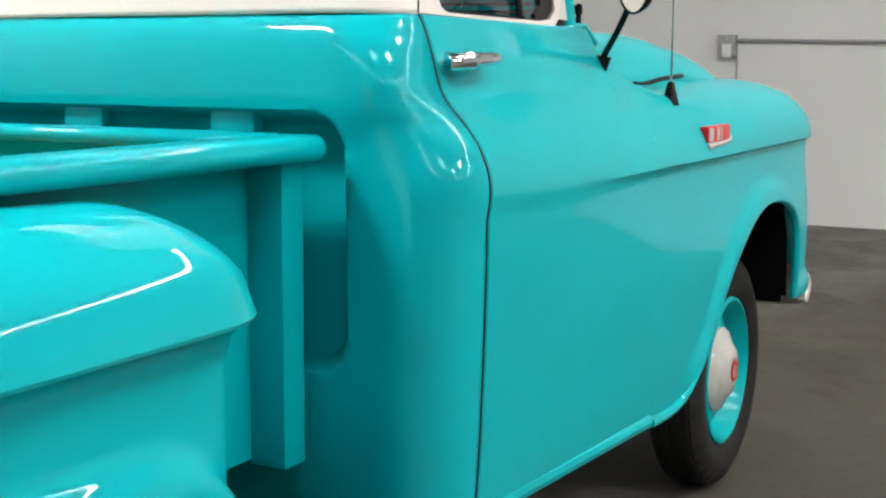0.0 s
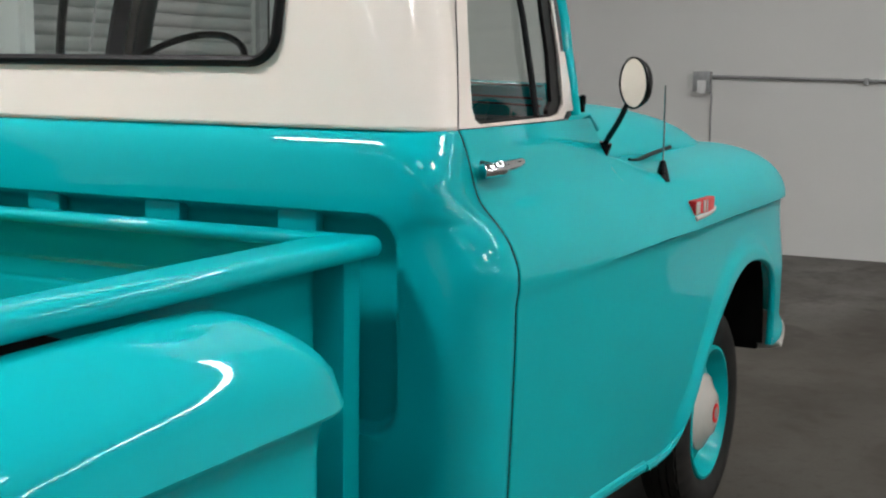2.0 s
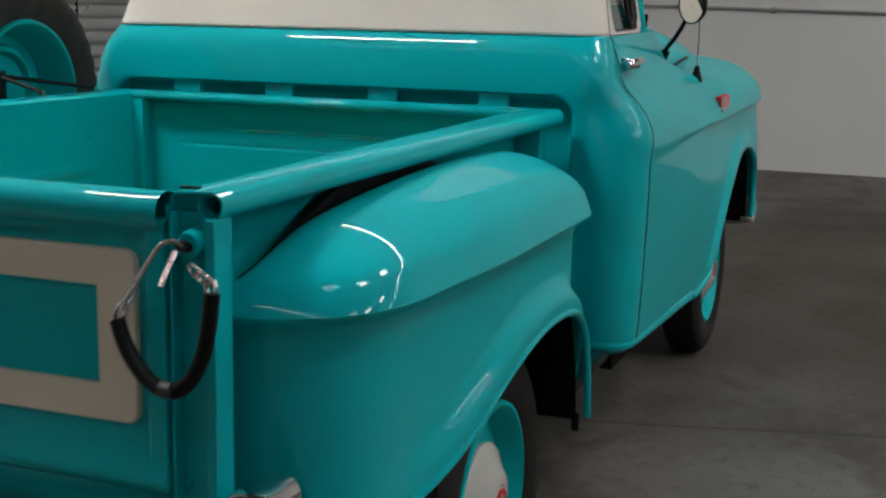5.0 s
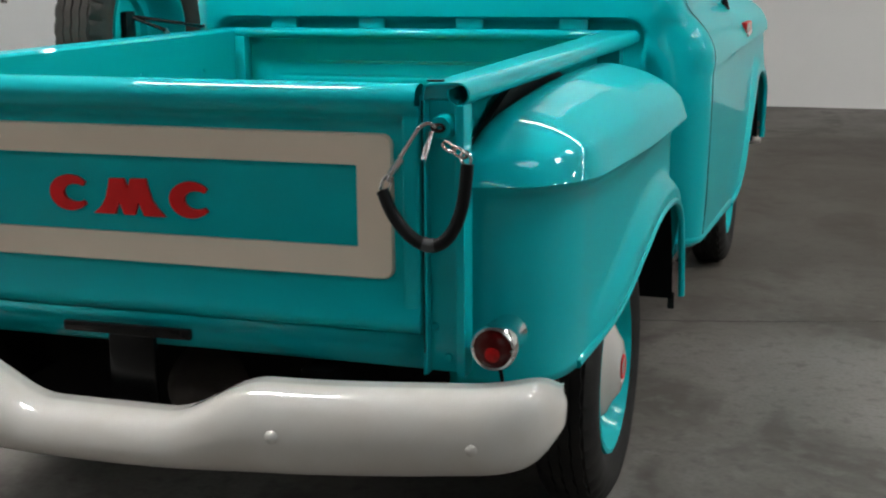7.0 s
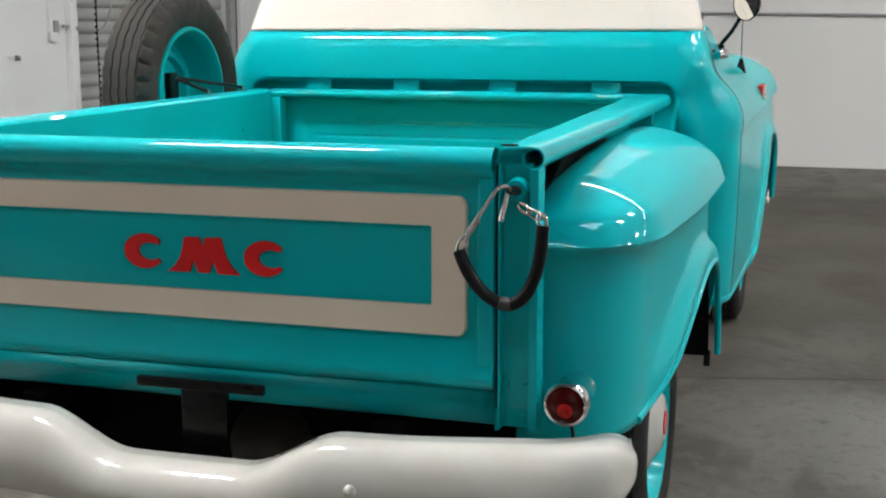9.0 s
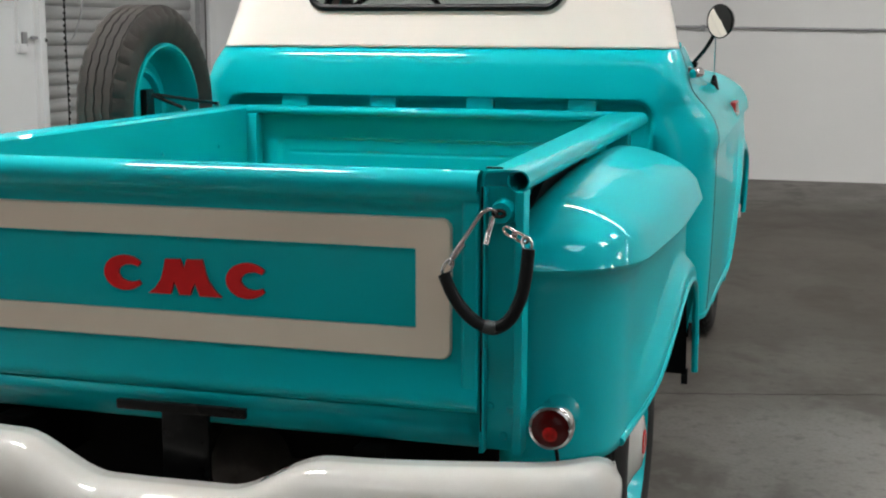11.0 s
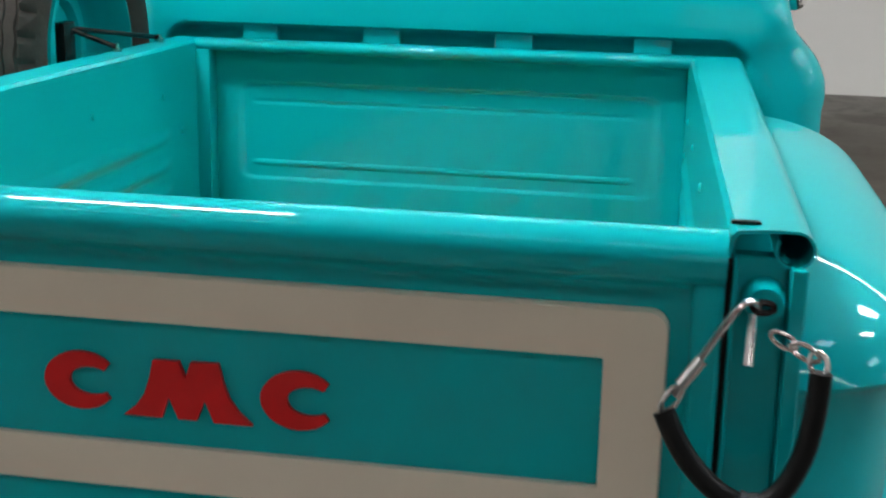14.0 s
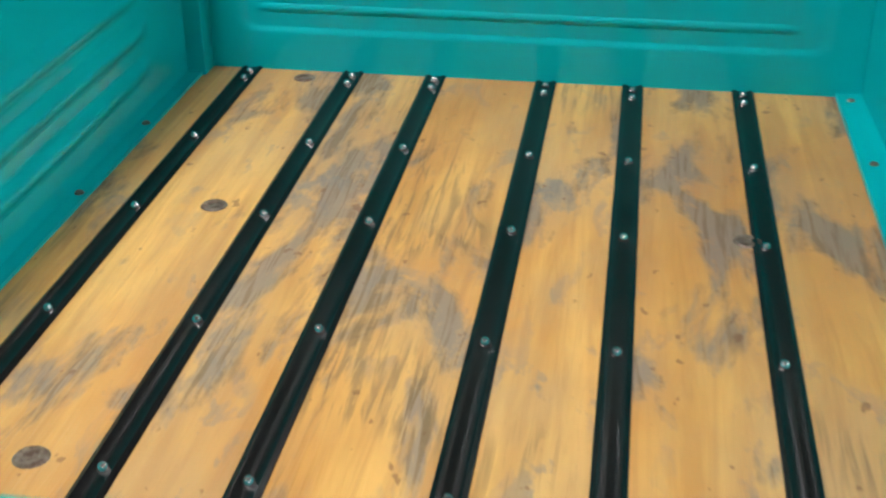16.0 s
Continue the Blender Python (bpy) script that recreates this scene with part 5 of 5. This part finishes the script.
def build_truck_details():
    # tail lamp
    lamp = part("tail_lamp", revolve([(0.038, 0.07), (0.040, 0.0), (0.0445, -0.02), (0.0445, -0.040), (0.042, -0.046), (0.0375, -0.047), (0.036, -0.042)], (0.806, 0.012, 0.733), "y", 36), CHROME, TRUCK, "round red tail lamp in a chrome rim")
    lens = part("lens", revolve([(0.037, -0.042), (0.03, -0.047), (0.018, -0.050), (0.0002, -0.051)], (0.806, 0.012, 0.733), "y", 32), LENS, lamp, "dark red glass lens")
    part("reflector", revolve([(0.017, -0.0480), (0.014, -0.0505), (0.008, -0.0522), (0.0002, -0.0528)], (0.806, 0.012, 0.724), "y", 24), GLINT, lens, "red reflector in the lens, with its glint painted bright")
    for s in (-1, 1):
        part("lens_screw", revolve([(0.0002, -0.052), (0.003, -0.0515), (0.004, -0.048)], (0.806 + s * 0.0385, 0.012, 0.733), "y", 8), CHROME, lamp)
    part("lamp_wire", tube(spline([(0.81, 0.0, 0.69), (0.815, 0.0, 0.65), (0.79, 0.02, 0.60)], 5), 0.004, 6), GASKET, lamp)
    # mirror
    m = part("side_mirror", tube(spline([(0.785, 3.03, 1.335), (0.80, 3.025, 1.365), (0.845, 2.99, 1.42), (0.875, 2.975, 1.47)], 6), 0.008, 8), BLACK, TRUCK, "round door mirror on a black arm")
    foot = part("mirror_foot", tube([(0.775, 3.03, 1.29), (0.786, 3.03, 1.32), (0.795, 3.03, 1.365)], lambda t: 0.008 + 0.014 * t, 10), BLACK, m)
    head = part("mirror_head", revolve([(0.0002, 0.035), (0.035, 0.03), (0.06, 0.016), (0.068, 0.0), (0.069, -0.006), (0.064, -0.008)], (0, 0, 0), "z", 36), BLACK, m, "black round mirror shell")
    disc = part("mirror_disc", revolve([(0.0002, -0.005), (0.064, -0.0055)], (0, 0, 0), "z", 36), MIRROR, head, "mirror glass")
    turn = Vector((0.616, 0.788, 0.02)).to_track_quat("Z", "Y")
    head.rotation_mode = "QUATERNION"
    head.rotation_quaternion = turn
    head.location = (0.902, 2.955, 1.528)
    # antenna
    a = part("antenna", tube([(0.857, 3.366, 1.30), (0.857, 3.366, 1.52)], 0.003, 6), STEEL, TRUCK, "thin radio antenna on a black foot")
    part("antenna_foot", revolve([(0.024, -0.03), (0.019, -0.01), (0.009, 0.03), (0.0002, 0.034)], (0.857, 3.366, 1.268), "z", 16), BLACK, a)


def build_chain():
    """The tailgate chain in its rubber hose, with hook, links and eye plate."""
    pts = [(0.596, -0.045, 1.026), (0.612, -0.052, 0.995), (0.632, -0.056, 0.967), (0.662, -0.06, 0.941), (0.697, -0.06, 0.929), (0.727, -0.056, 0.946), (0.747, -0.05, 0.985), (0.756, -0.045, 1.03), (0.760, -0.04, 1.082)]
    c = part("tailgate_chain", tube(spline(pts, 6), 0.0125, 12), GASKET, TRUCK, "tailgate chain in a black rubber hose")
    part("hook_rod", tube(spline([(0.607, -0.048, 1.045), (0.625, -0.045, 1.078), (0.652, -0.04, 1.122), (0.668, -0.034, 1.146), (0.682, -0.024, 1.152), (0.692, -0.012, 1.143)], 5), 0.0045, 8), STEEL, c, "bright steel hook")
    part("hook_sleeve", tube([(0.613, -0.048, 1.058), (0.634, -0.044, 1.088)], 0.0075, 10), STEEL, c)

    def link(p, q, w):
        p, q = Vector(p), Vector(q)
        d = (q - p).normalized()
        side = d.cross(Vector((0, 1, 0.3))).normalized() * w
        mid = (p + q) / 2
        h = (q - p).length / 2
        ring = [mid + d * h * math.cos(a) + side * math.sin(a) for a in steps(0, 2 * math.pi, 18)]
        part("link", tube(ring, 0.0032, 6, ends=False), STEEL, c)
    link((0.595, -0.045, 1.024), (0.612, -0.047, 1.056), 0.008)
    link((0.761, -0.04, 1.078), (0.752, -0.035, 1.104), 0.009)
    link((0.757, -0.036, 1.095), (0.727, -0.028, 1.108), 0.008)
    link((0.733, -0.028, 1.104), (0.706, -0.018, 1.116), 0.008)
    part("hose_clamp", tube([(0.682, -0.0618, 0.934), (0.692, -0.0622, 0.931), (0.704, -0.0618, 0.932)], 0.0135, 12), INTERIOR, c, "dark wrap where the hose is split")
    plate = part("eye_plate", tube([(0.698, 0.028, 1.143), (0.698, 0.0, 1.143), (0.698, -0.009, 1.143)], lambda t: 0.025 - 0.005 * t, 24), TEAL, c, "teal eye plate")
    part("eye", tube([Vector((0.696 + 0.012 * math.cos(a), -0.014, 1.143 + 0.006 * math.sin(a))) for a in steps(0, 2 * math.pi, 14)], 0.004, 6, ends=False), BLACK, c)
    part("toggle", tube([(0.685, -0.022, 1.136), (0.683, -0.040, 1.112), (0.681, -0.056, 1.088)], 0.0056, 8), STEEL, c, "bright steel toggle pin")


def build_spare():
    """The spare wheel carried beside the bed, with its bracket and two stay rods."""
    build_wheel(-0.86, 1.50, 1.222, WORN, 1, cap_on=False, name="spare_wheel", size=0.935)
    b = part("spare_bracket", box(-0.80, -0.775, 1.33, 1.385, 1.0, 1.30, bevel=0.006), BLACK, TRUCK, "black spare wheel bracket with stay rods")
    part("stay_plate", box(-0.81, -0.77, 1.38, 1.62, 1.10, 1.20, bevel=0.006), BLACK, b)
    for y in (1.46, 1.715):
        part("stay_rod", tube([(-0.785, 1.36, 1.285), (-0.715, y, 1.236)], 0.006, 8), BLACK, b)
        part("stay_bolt", revolve([(0.012, 0.0), (0.012, 0.008), (0.006, 0.009), (0.006, 0.018), (0.0002, 0.019)], (-0.71, y, 1.225), "z", 10), STEEL, b)
    part("bracket_post", box(-0.79, -0.74, 1.33, 1.385, 0.62, 1.02, bevel=0.004), BLACK, b)
    part("far_handle", tube([(-0.90, 2.12, 1.35), (-0.905, 2.22, 1.355)], 0.014, 10), CHROME, TRUCK, "chrome handle of the far door")


RUST = material("worn_bolt", (0.10, 0.055, 0.035), 0.5, metal=0.5, spot=(0.3, 0.25, 0.2), scale=90, amount=0.6)

build_building()
build_shutter()
build_conduit()
build_lamps()
TRUCK = thing("pickup_truck", (0, 0, 0), "teal and cream vintage step-side pickup truck parked on concrete", "pickup truck")
build_cab()
for side_sign in (1, -1):
    build_door(side_sign)
    build_front(side_sign)
    build_rear_fender(side_sign)
build_hood()
build_bed()
build_bumper()
for wy in (1.055, 4.07):
    build_wheel(0.77, wy, 0.37, RUBBER, 1)
    build_wheel(-0.77, wy, 0.37, RUBBER, -1)
build_underside()
build_truck_details()
build_chain()
build_spare()
